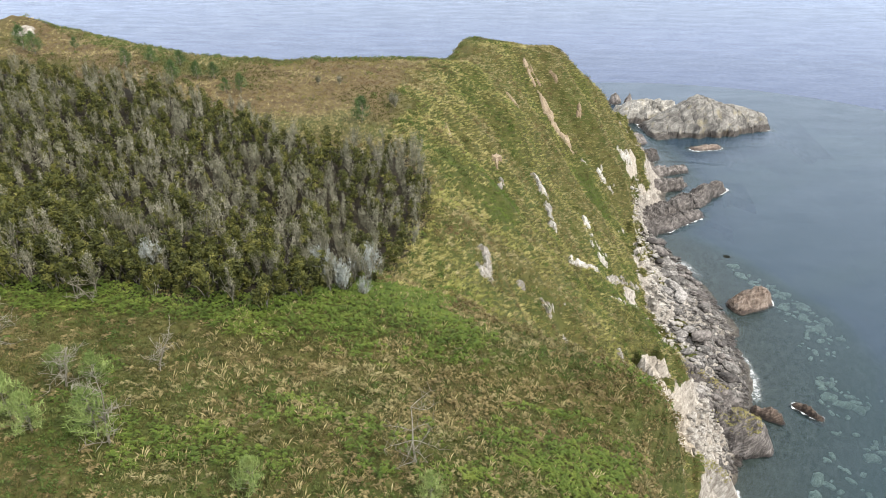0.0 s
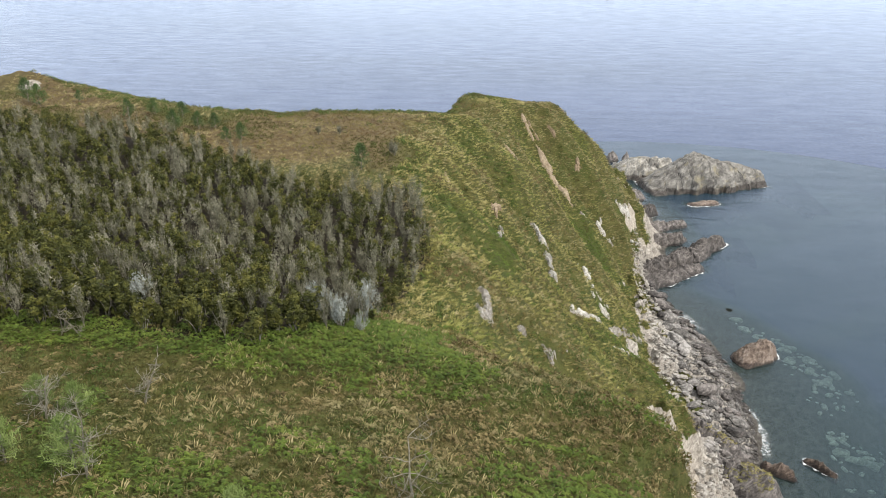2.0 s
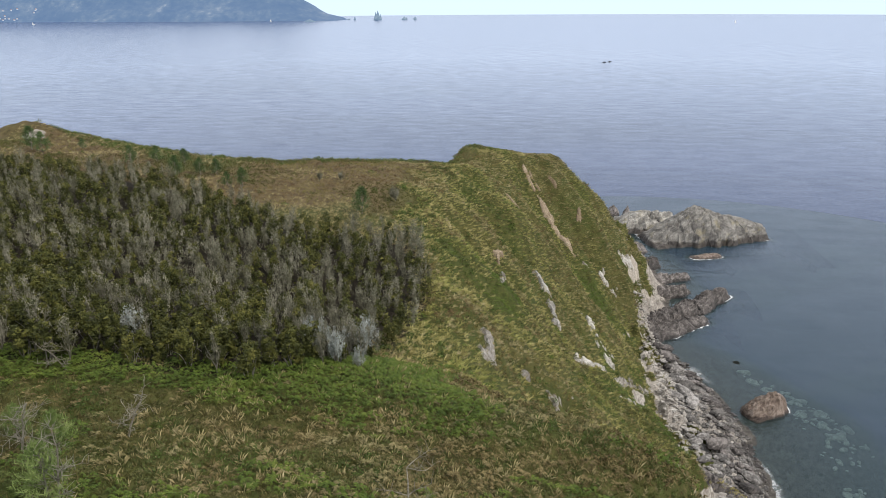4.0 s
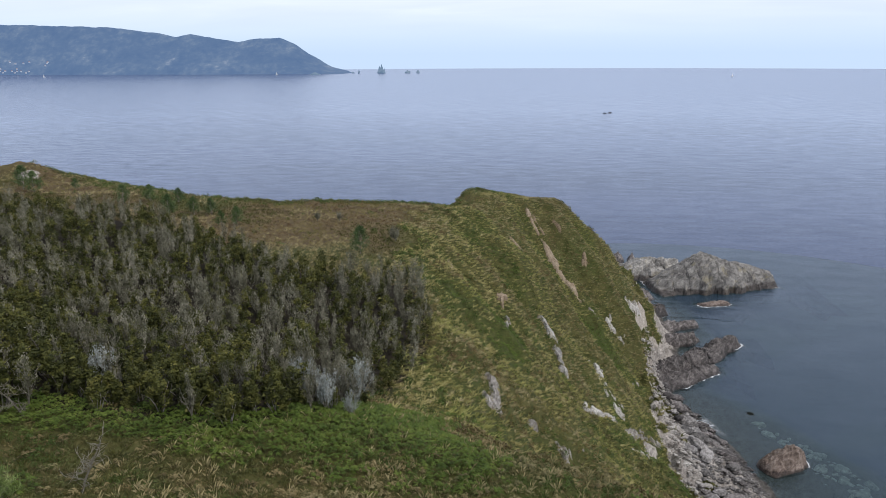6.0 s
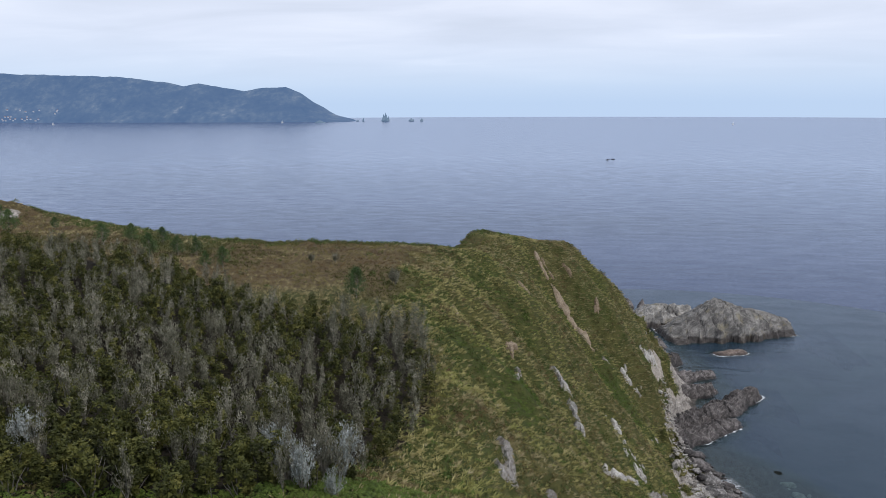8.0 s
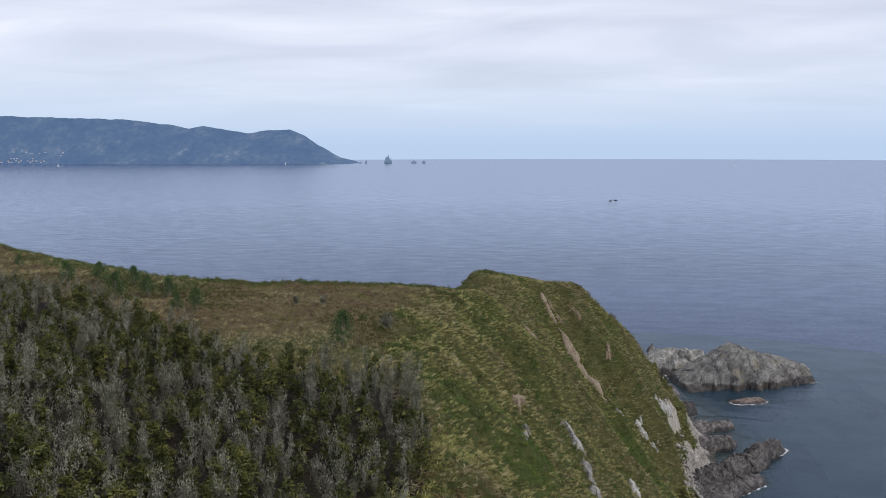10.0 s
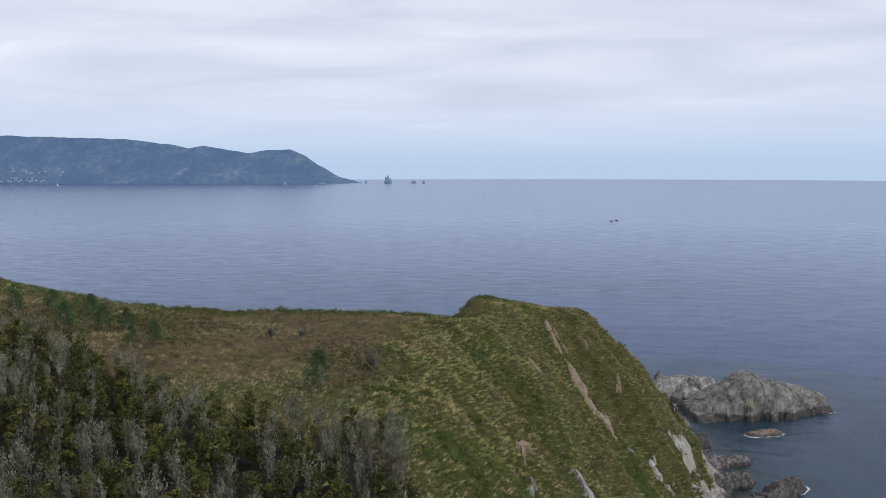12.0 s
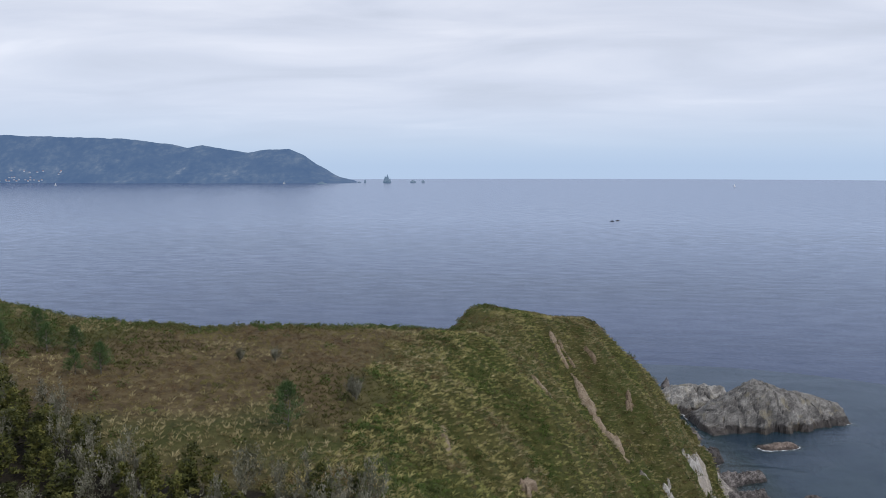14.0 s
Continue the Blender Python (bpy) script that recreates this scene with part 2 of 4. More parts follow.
def sea_material():
    """Water: mirror by Fresnel over a body that hides the bed with depth; foam where it breaks."""
    m, T = material("sea_water")
    pos = T.add("ShaderNodeNewGeometry").outputs["Position"]
    swell = T.noise(T.scaled(pos, 0.45, 1.3, 1.0), 0.09, 6.0, 0.62, 0.4)
    chop = T.noise(T.scaled(pos, 0.7, 1.2, 1.0), 0.55, 5.0, 0.65)
    streak = T.noise(T.scaled(pos, 0.25, 1.6, 1.0), 0.006, 6.0, 0.6, 0.8)
    h = T.math("ADD", T.math("MULTIPLY", swell, 2.2), T.math("MULTIPLY", chop, 0.35))
    bump = T.add("ShaderNodeBump", Height=h, Distance=1.0, Strength=0.3)
    opaque = T.attribute("murk")
    foam = T.attribute("surf")
    deep = T.ramp(streak, [(0.3, (0.015, 0.026, 0.064)), (0.5, (0.023, 0.037, 0.086)), (0.7, (0.036, 0.052, 0.112))])
    body = T.mix(T.ramp(opaque, [(0.55, g(0)), (0.97, g(1))]), (0.024, 0.05, 0.060, 1), deep)
    diffuse = T.add("ShaderNodeBsdfDiffuse", Color=body)
    clear = T.add("ShaderNodeBsdfTransparent", Color=(0.66, 0.78, 0.75, 1))
    under = T.add("ShaderNodeMixShader", Fac=opaque)
    T.put(under.inputs[1], clear.outputs[0])
    T.put(under.inputs[2], diffuse.outputs[0])
    gloss = T.add("ShaderNodeBsdfGlossy", Color=(0.80, 0.88, 1.0, 1), Roughness=0.2, Normal=bump.outputs[0])
    fres = T.add("ShaderNodeFresnel", IOR=1.33)
    ripple = T.math("MULTIPLY_ADD", T.math("ADD", chop, swell), 0.7, 0.3)
    top = T.add("ShaderNodeMixShader", Fac=T.math("MULTIPLY", T.math("MINIMUM", fres.outputs[0], 0.62), ripple))
    T.put(top.inputs[1], under.outputs[0])
    T.put(top.inputs[2], gloss.outputs[0])
    lace = T.noise(pos, 1.1, 6.0, 0.7, 1.2)
    white = T.add("ShaderNodeBsdfDiffuse", Color=(0.82, 0.85, 0.86, 1))
    much = T.ramp(T.math("ADD", T.math("MULTIPLY", foam, 0.62), T.math("MULTIPLY", lace, 0.5)), [(0.56, g(0)), (0.82, g(0.85))])
    out = T.add("ShaderNodeMixShader", Fac=much)
    T.put(out.inputs[1], top.outputs[0])
    T.put(out.inputs[2], white.outputs[0])
    T.add("ShaderNodeOutputMaterial", Surface=out.outputs[0])
    return m


SEA = sea_material()


def far_material(name, cols, haze_glow):
    """A coast behind kilometres of sea air, its haze put on as blue emission."""
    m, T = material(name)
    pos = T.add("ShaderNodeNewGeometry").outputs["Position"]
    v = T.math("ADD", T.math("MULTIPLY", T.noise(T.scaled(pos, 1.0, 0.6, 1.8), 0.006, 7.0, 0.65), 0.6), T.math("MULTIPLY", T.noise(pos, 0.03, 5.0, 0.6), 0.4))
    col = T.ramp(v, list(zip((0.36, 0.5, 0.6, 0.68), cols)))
    bsdf = T.add("ShaderNodeBsdfPrincipled", **{"Base Color": col, "Roughness": 0.95, "Specular IOR Level": 0.1, "Emission Color": (*haze_glow, 1), "Emission Strength": 1.0})
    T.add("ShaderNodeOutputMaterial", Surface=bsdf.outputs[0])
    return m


# the last colour is emission: haze painted onto hills, walls and rocks
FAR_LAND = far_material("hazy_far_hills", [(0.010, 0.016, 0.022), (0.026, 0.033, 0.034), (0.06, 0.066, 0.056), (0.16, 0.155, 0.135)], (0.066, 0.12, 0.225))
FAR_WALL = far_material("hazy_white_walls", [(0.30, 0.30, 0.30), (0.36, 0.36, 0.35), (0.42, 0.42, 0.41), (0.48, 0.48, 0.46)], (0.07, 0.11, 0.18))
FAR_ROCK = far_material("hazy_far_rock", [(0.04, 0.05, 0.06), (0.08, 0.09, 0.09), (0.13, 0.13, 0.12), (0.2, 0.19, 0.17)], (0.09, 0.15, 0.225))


def plain(name, col, rough=0.5):
    m, T = material(name)
    pos = T.add("ShaderNodeNewGeometry").outputs["Position"]
    f = T.noise(pos, 1.5, 4.0)
    finish(T, T.mix(T.math("MULTIPLY", f, 0.3), (*col, 1), tuple(c * 0.6 for c in col) + (1,)), rough)
    return m


WHITE, DARK, TILE = plain("white_paint", (0.8, 0.8, 0.78)), plain("dark_hull_paint", (0.03, 0.03, 0.035)), plain("clay_roof", (0.30, 0.13, 0.08), 0.8)

# ---- shape helpers ----


def lattice(ix, iy, iz, seed):
    h = (ix * 374761393 + iy * 668265263 + iz * 2147483647 + seed * 1274126177) & 0xFFFFFFFF
    h = ((h ^ (h >> 13)) * 1103515245) & 0xFFFFFFFF
    h = ((h ^ (h >> 16)) * 1597334677) & 0xFFFFFFFF
    return ((h >> 8) & 0xFFFF) / 65535.0


def value_noise(x, y, z=0.0, seed=0):
    x, y, z = np.broadcast_arrays(np.asarray(x, float), y, z)
    fx, fy, fz = np.floor(x), np.floor(y), np.floor(z)
    ix, iy, iz = fx.astype(np.int64), fy.astype(np.int64), fz.astype(np.int64)
    u, v, w = (t * t * (3 - 2 * t) for t in (x - fx, y - fy, z - fz))
    total = 0
    for dx in (0, 1):
        for dy in (0, 1):
            for dz in (0, 1):
                total = total + lattice(ix + dx, iy + dy, iz + dz, seed) * (u if dx else 1 - u) * (v if dy else 1 - v) * (w if dz else 1 - w)
    return total


def fbm(x, y, z=0.0, seed=0, octaves=4):
    """Rough noise about 0, from -1 to 1."""
    total, size, amount = 0, 1.0, 0.5
    for k in range(octaves):
        total = total + amount * (2 * value_noise(x * size, y * size, z * size, seed + k) - 1)
        size, amount = size * 2.03, amount * 0.5
    return total


def ridged(x, y, z=0.0, seed=0, octaves=4):
    """Sharp crests, from 0 to 1."""
    total, size, amount = 0, 1.0, 0.5
    for k in range(octaves):
        total = total + amount * (1 - np.abs(2 * value_noise(x * size, y * size, z * size, seed + k) - 1))
        size, amount = size * 2.1, amount * 0.5
    return total


def smooth(a, b, x):
    t = np.clip((x - a) / (b - a), 0, 1)
    return t * t * (3 - 2 * t)


def mesh_of(name, verts, faces, mat, attributes=None, shade=True):
    """A mesh from arrays; all faces have the same number of corners."""
    me = bpy.data.meshes.new(name)
    faces = np.asarray(faces, np.int32)
    me.vertices.add(len(verts))
    me.vertices.foreach_set("co", np.asarray(verts, np.float32).ravel())
    me.loops.add(faces.size)
    me.loops.foreach_set("vertex_index", faces.ravel())
    me.polygons.add(len(faces))
    me.polygons.foreach_set("loop_start", np.arange(0, faces.size, faces.shape[1], dtype=np.int32))
    me.update(calc_edges=True)
    me.polygons.foreach_set("use_smooth", np.array(np.broadcast_to(shade, len(faces))))
    for key, values in (attributes or {}).items():
        me.attributes.new(key, "FLOAT", "POINT").data.foreach_set("value", np.asarray(values, np.float32).ravel())
    me.materials.append(mat)
    me.validate()
    return me


def grid_faces(nu, nv, wrap=False):
    i, j = np.meshgrid(np.arange(nu if wrap else nu - 1), np.arange(nv - 1), indexing="ij")
    k = (i + 1) % nu
    return np.stack([i * nv + j, k * nv + j, k * nv + j + 1, i * nv + j + 1], -1).reshape(-1, 4)


def part(name, me, parent, label=""):
    ob = new(name, me)
    ob.parent = parent
    return tagged(ob, label)


# ---- the lie of the land ----
# along the coast: y, the brink's x and height
BRINK = [(-500, 30, 84), (-60, 20, 79), (20, 15.5, 72), (38, 15, 68.5), (42, 14.2, 67.5), (45, 16.2, 67.2), (48, 20, 67), (51, 18, 66.8), (54, 10, 66.8), (57.5, 3, 66.6), (61, 0.5, 66), (65, -1, 65), (75, -3, 64), (95, -9, 66), (112, -11, 66.5), (135, -14, 66), (160, -14, 65),
         (174, -10, 62.7), (188, -4, 62), (203, 2, 60.4), (222, 12, 54.2), (245, 12, 44.5), (275, 6, 34), (300, 0, 16), (325, 0, 1)]
# y, then x where the face has 0.8, 0.6, 0.35, 0.08 and 0 of the brink's height
FACE = [(-500, 36, 42, 48, 56, 64), (20, 20, 24, 29, 38, 45), (42, 18, 21.5, 27, 37, 45), (48, 22.5, 25, 29, 38, 45), (51.5, 21, 25, 30, 40, 46), (57, 9, 17, 28, 41, 47), (63, 6, 15, 28, 41, 48), (75, 4.5, 13, 31, 42, 46), (95, 3.5, 15, 32, 39, 45),
        (112, 2, 17, 36, 45, 55), (135, -1, 11, 27, 41, 60), (160, 4, 13, 27, 42, 61), (188, 6, 18, 33, 42, 52), (203, 15.5, 28, 37.5, 43, 46), (222, 27, 35, 44, 50, 55),
        (245, 25, 34.5, 45, 54, 59), (275, 21, 32, 43, 51, 55), (325, 12, 20, 28, 36, 42)]
# the northern edge: x, y
NORTH = [(-600, 200), (-128, 178), (-104, 162), (-88, 150), (-72, 144), (-58, 147), (-50, 147), (-35, 160), (-23, 170), (-17, 180), (-13, 199), (-7, 215), (0, 240), (14, 270), (60, 330)]
LEVELS = (1.0, 0.8, 0.6, 0.35, 0.08, 0.0)
_y = np.arange(-520, 400, 1.0)
_k = np.exp(-np.linspace(-2, 2, 9) ** 2)


def along(rows, column):
    xs, vs = [r[0] for r in rows], [r[column] for r in rows]
    return np.convolve(np.pad(np.interp(_y, xs, vs), 4, mode="edge"), _k / _k.sum(), "valid")


CURVES = [along(BRINK, 1), along(BRINK, 2)] + [along(FACE, c) for c in range(1, 6)]


def coast(y):
    return [np.interp(y, _y, c) for c in CURVES]


BARE_Y, BARE_TOP = (40, 50, 57, 70, 92, 104, 116, 125, 150, 180, 200, 225, 260, 300), (60, 52, 24, 18, 26, 25, 17, 11, 8, 10, 14, 16, 18, 12)


def raw_height(x, y):
    xb, zb, *xs = coast(y)
    xs = [xb, *xs]
    d = np.maximum(xb - x, 0)
    lift = np.interp(y, [40, 60, 105], [3.6, 4.2, 1.5])
    z = zb + lift * (1 - np.exp(-d / 12)) + 0.075 * np.minimum(d, 60) + 0.03 * np.clip(d - 60, 0, 60)
    for k in range(5):
        f = np.clip((x - xs[k]) / np.maximum(xs[k + 1] - xs[k], 0.3), 0, 1)
        z = np.where(x > xs[k], zb * (LEVELS[k] + (LEVELS[k + 1] - LEVELS[k]) * f), z)
    out = np.maximum(x - xs[5], 0)
    shelf = np.interp(y, [60, 165, 205, 330], [36, 32, 9, 7]) + 8 * fbm(x / 20, y / 20, 0, 13, 3)
    return np.where(out > 0, -0.055 * np.minimum(out, shelf) - 0.22 * np.maximum(out - shelf, 0), z)


def slope_ribs(x, y):
    """Ribs and gullies that run down the seaward face."""
    return fbm((y + 0.8 * x) / 11, (x - 0.8 * y) / 60, 0, 21, 4)


def height(x, y):
    """The ground's height over the sea."""
    x, y = np.broadcast_arrays(np.asarray(x, float), np.asarray(y, float))
    wob = 2.2 * fbm(x / 30, y / 22, 0, 11, 3)
    xw, yw = x + wob, y + 2.0 * fbm(x / 25, y / 25, 0, 12, 3)
    z = (raw_height(xw - 2.2, yw) + 2 * raw_height(xw, yw) + raw_height(xw + 2.2, yw)) / 4
    over = yw - np.interp(x, [p[0] for p in NORTH], [p[1] for p in NORTH])
    z = z - 1.25 * 2.2 * np.log1p(np.exp(np.clip((over - 4) / 2.2, -30, 30)))
    xb, zb, x80, x60, x35, x08, x0 = coast(y)
    face = smooth(-6, 6, x - xb) * smooth(0, 8, x08 + 3 - x)
    ribs = slope_ribs(x, y)
    z = z + face * (4.2 * ribs + 3.0 * fbm(x / 15, y / 13, 0, 23, 2) + 1.6 * fbm(x / 5, y / 4, 0, 22, 4))
    bare = smooth(5, -3, z - np.interp(y, BARE_Y, BARE_TOP)) * smooth(-2, 4, x0 - x + 4) * smooth(0, 4, x - xb - 2)
    z = z + bare * (13.0 * (ridged(x / 9 + y / 20, y / 7, z / 9, 31, 5) - 0.5) + 2.0 * fbm(x / 3, y / 3, z / 3, 32, 3)) * smooth(-1.0, 6, z)
    z = z + (1 - face) * (0.7 * fbm(x / 11, y / 11, 0, 41, 4)) * smooth(2, 20, z)
    knob = np.exp(-(((x + 119) / 7) ** 2 + ((y - 159) / 7) ** 2) ** 1.5)
    z = z + knob * (2.4 + 2 * fbm(x / 4, y / 4, 0, 42, 4))
    # the saddle and the knoll where the top narrows to the point
    z = z - 2.5 * np.exp(-((x + 16.5) / 10) ** 2 - ((y - 184) / 10) ** 2) - 0.4 * np.exp(-((x + 1) / 9) ** 2 - ((y - 208) / 8) ** 2)
    return np.maximum(z, -14.0)


SCARS = []


def scar_mask(x, y, grow=0.0):
    """1 on the bare scars of the slope."""
    hit = np.zeros(np.shape(x))
    for line, wide in SCARS:
        for (ax, ay), (bx, by) in zip(line, line[1:]):
            t = np.clip(((x - ax) * (bx - ax) + (y - ay) * (by - ay)) / max((bx - ax) ** 2 + (by - ay) ** 2, 1e-6), 0, 1)
            hit = np.maximum(hit, np.hypot(x - ax - t * (bx - ax), y - ay - t * (by - ay)) < wide + grow)
    return hit


def bare_rock(x, y, z):
    """How bare of plants the face is, 0 to 1."""
    xb, zb, x80, x60, x35, x08, x0 = coast(y)
    top = np.interp(y, BARE_Y, BARE_TOP)
    n = fbm(x / 8, y / 8, z / 5, 51, 4)
    low = smooth(3, -3, z - top - 24 * n) * smooth(-1, 2, x - xb - 2)
    hill = np.exp(-(((x + 116) / 6) ** 2 + ((y - 153) / 5) ** 2) ** 1.5) * smooth(-0.05, 0.25, n)
    return np.clip(np.maximum(low, hill), 0, 1)


GROVE = [(-125, 47), (-46, 46.5), (-33, 48.5), (-20, 48), (-15, 52), (-12.5, 55), (-11, 62), (-9.8, 72), (-8.6, 84), (-10, 95), (-15, 101), (-25, 99), (-33, 100), (-42, 105), (-52, 111), (-66, 116), (-125, 124)]


def in_grove(x, y):
    inside = np.zeros(np.shape(x), bool)
    pts = GROVE
    for (ax, ay), (bx, by) in zip(pts, pts[1:] + pts[:1]):
        cross = ((ay > y) != (by > y)) & (x < (bx - ax) * (y - ay) / (by - ay if by != ay else 1e-9) + ax)
        inside ^= cross
    return inside


def deep_grove(x, y):
    return in_grove(x, y) & in_grove(x + 2.6, y) & in_grove(x, y - 2.2)


# ---- the land ----
gx = np.concatenate([np.linspace(-600, -140, 24)[:-1], np.arange(-140, -30, 1.4), np.arange(-30, 16, 0.9), np.arange(16, 68, 0.6), np.arange(68, 150, 3.0)])
gy = np.concatenate([np.linspace(-500, 0, 26)[:-1], np.arange(0, 56, 0.9), np.arange(56, 262, 0.7), np.arange(262, 372, 2.5)])
X, Y = np.meshgrid(gx, gy, indexing="ij")
Z = height(X, Y)
rockiness = bare_rock(X, Y, Z)
heathy = smooth(-3, -12, X - coast(Y)[0]) * smooth(85, 105, Y) * smooth(-0.25, 0.15, fbm(X / 20, Y / 20, 0, 61, 3))
earthy = smooth(115, 85, Y) * smooth(-0.2, 0.2, fbm(X / 9, Y / 9, Z / 9, 62, 3)) + smooth(150, 175, Y) * smooth(0.0, 0.3, fbm(X / 12, Y / 12, 0, 63, 3)) * smooth(6, 12, Z) * 0.35
land_faces = grid_faces(len(gx), len(gy))
land_faces = land_faces[Z.ravel()[land_faces].max(1) > -13.5]
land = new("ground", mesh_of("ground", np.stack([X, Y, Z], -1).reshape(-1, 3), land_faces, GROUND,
                             {"rock": rockiness, "heath": heathy, "earth": np.clip(earthy, 0, 1), "shaded_litter": in_grove(X, Y).astype(float)}, rockiness.ravel()[land_faces].mean(1) < 0.5))
tagged(land, "grassy sea cliff headland with heath on its flat top", "headland", kind="structure")

# ---- the sea ----
reefs = []


def rock_height(spec, x, y):
    (ax, ay), (bx, by), front, back, crest, seed, rough = spec
    dx, dy = bx - ax, by - ay
    length = math.hypot(dx, dy)
    u = ((x - ax) * dx + (y - ay) * dy) / length
    v = (-(x - ax) * dy + (y - ay) * dx) / length
    u = u + 1.2 * fbm(x / 5, y / 5, 0, seed, 3)
    top = np.maximum(np.interp(u, [p[0] for p in crest], [p[1] for p in crest]), -2.1)
    shift = 0.18 * back * fbm(u / 9, 0.3, 0, seed + 3, 3)
    v = v + shift
    w = np.where(v < 0, -v / front, v / back)
    w = w * (1 + 0.35 * fbm(x / 4, y / 4, 0, seed + 5, 3))
    z = (top + 2.2) * (1 - np.clip(w, 0, 1.6) ** 1.8) - 2.2
    size = 0.35 + front / 14
    bands = ridged((0.8 * u + 0.7 * v + 0.6 * z) / (4.5 * size), (u - v) / 30, 0, seed + 7, 4) - 0.5
    crags = ridged(x / (9 * size), y / (9 * size), z / (7 * size), seed + 9, 4) - 0.5
    z = z + rough * size * (3.0 * bands + 5.0 * crags) * smooth(-3, 3, z)
    cleft = np.abs(fbm((u + 0.3 * v) / (6.5 * size), (v - 0.4 * z) / (18 * size), 0, seed + 11, 3))
    z = z - rough * size * 2.0 * smooth(0.06, 0.0, cleft) * smooth(0, 3, z)
    step = (0.45 * u + 0.35 * v + z) / (1.5 * size)
    return np.maximum(z + rough * size * 0.9 * ((step % 1) ** 2 - 0.33) * smooth(-0.5, 2, z), -5)


# name, material, label, (from, to, depth to the front, to the back, crest heights along it, seed, roughness)
REEFS = [
    ("sea_islet", ROCK_GREY, "craggy grey rock islet with tilted strata standing in the sea", ((62, 297), (118, 315), 10.5, 15, [(-3, -4), (0, 2), (5, 6), (13, 10.5), (21, 15.5), (24, 15), (33, 12), (38, 10.2), (46, 7.5), (55, 4.6), (59, -4)], 101, 0.42)),
    ("low_sea_rock", ROCK_GREY, "low grey rock shelf beside the islet, washed by surf", ((50, 316), (82, 324), 11, 11, [(-3, -4), (2, 4), (9, 6.5), (18, 7), (26, 6), (33, -3)], 111, 0.9)),
    ("rock_reef", ROCK_RUST, "brown weedy reef awash in front of the islet", ((76, 279), (92, 283), 4, 4, [(-2, -3), (2, 0.8), (8, 1.3), (13, 0.9), (17, -3)], 121, 0.6)),
    ("rock_spit", ROCK_DARK, "long dark slab of rock running out into the sea", ((49, 212), (83, 243), 5, 5, [(-4, 4.0), (8, 3.4), (18, 3.0), (30, 3.6), (40, 3.0), (46, -3)], 131, 1.0)),
    ("rock_spit", ROCK_DARK, "low dark ledge of rock beside the dark spit", ((48, 204), (70, 221), 5, 5, [(-4, 4), (8, 2.2), (18, 1.8), (25, 0.6), (29, -3)], 136, 0.9)),
    ("sea_rock", ROCK_DARK, "dark wet rock at the cliff foot", ((53, 249), (73, 258), 4, 4, [(-2, 3), (5, 3.0), (14, 2.2), (19, 1.2), (22, -3)], 141, 0.9)),
    ("sea_rock", ROCK_DARK, "dark wet rock at the cliff foot", ((52, 262), (64, 272), 4, 5, [(-2, 4), (4, 4.6), (10, 3.2), (14, -3)], 151, 0.9)),
    ("sea_rock", ROCK_DARK, "dark ledge at the cliff foot", ((54, 236), (72, 244), 4, 4, [(-2, 4), (5, 3.6), (13, 2.4), (18, -3)], 156, 0.9)),
    ("sea_rock", ROCK_DARK, "dark wet rock at the headland's foot", ((50, 280), (62, 292), 4, 4, [(-2, 5), (5, 3.6), (11, 2.2), (15, -3)], 161, 0.9)),
    ("sea_stack", ROCK_DARK, "small dark rock standing in the sea behind the headland", ((50, 338), (54, 339), 2.4, 2.4, [(-2, -2), (0, 4), (2, 5.6), (4, 3), (6, -2)], 171, 0.7)),
    ("sea_stack", ROCK_DARK, "small dark rock standing in the sea behind the headland", ((58, 341), (61, 342), 2, 2, [(-2, -2), (0, 2), (1.5, 3.8), (3, 1), (5, -2)], 176, 0.7)),
    ("lone_sea_rock", ROCK_RUST, "big rust-brown boulder standing alone in the shallows", ((64.5, 161), (76, 167.5), 4.4, 4.4, [(-2, -3), (1, 1.4), (4, 3.0), (9, 4.0), (12, 2.4), (15, -3)], 181, 1.2)),
    ("sea_rock", ROCK_RUST, "brown rock awash with white surf round it", ((58, 121.5), (65, 117.5), 2.4, 2.6, [(-2, -3), (1, 1.0), (4, 1.8), (7, 1.2), (9.5, -3)], 191, 1.0)),
    ("sea_rock", ROCK_RUST, "brown rock awash with white surf round it", ((68, 124), (74, 119), 1.8, 1.8, [(-2, -3), (1, 0.7), (4, 1.2), (7, 0.6), (9, -3)], 196, 0.9)),
    ("rock_ledge", ROCK_DARK, "dark layered rock ledge jutting from the cliff foot", ((36, 113), (57, 111.5), 5.5, 6, [(-3, 14), (4, 12), (10, 9), (16, 7.5), (20, 6), (22.5, 2.5), (25, -3)], 201, 0.65)),
    ("rock_ledge", ROCK_PALE, "pale weathered rock ledge jutting from the cliff foot", ((29, 95), (47.5, 98.5), 5.5, 6, [(-3, 16), (4, 13), (10, 9.5), (15, 7), (18, 4), (21, -3)], 211, 0.65)),
    ("rock_ledge", ROCK_DARK, "dark layered rock spur below the grassy slope", ((36, 127.5), (54, 121), 4.5, 5, [(-3, 13), (5, 11), (10, 8.5), (15, 6.5), (18.5, 3.5), (21, -3)], 221, 0.65)),
]


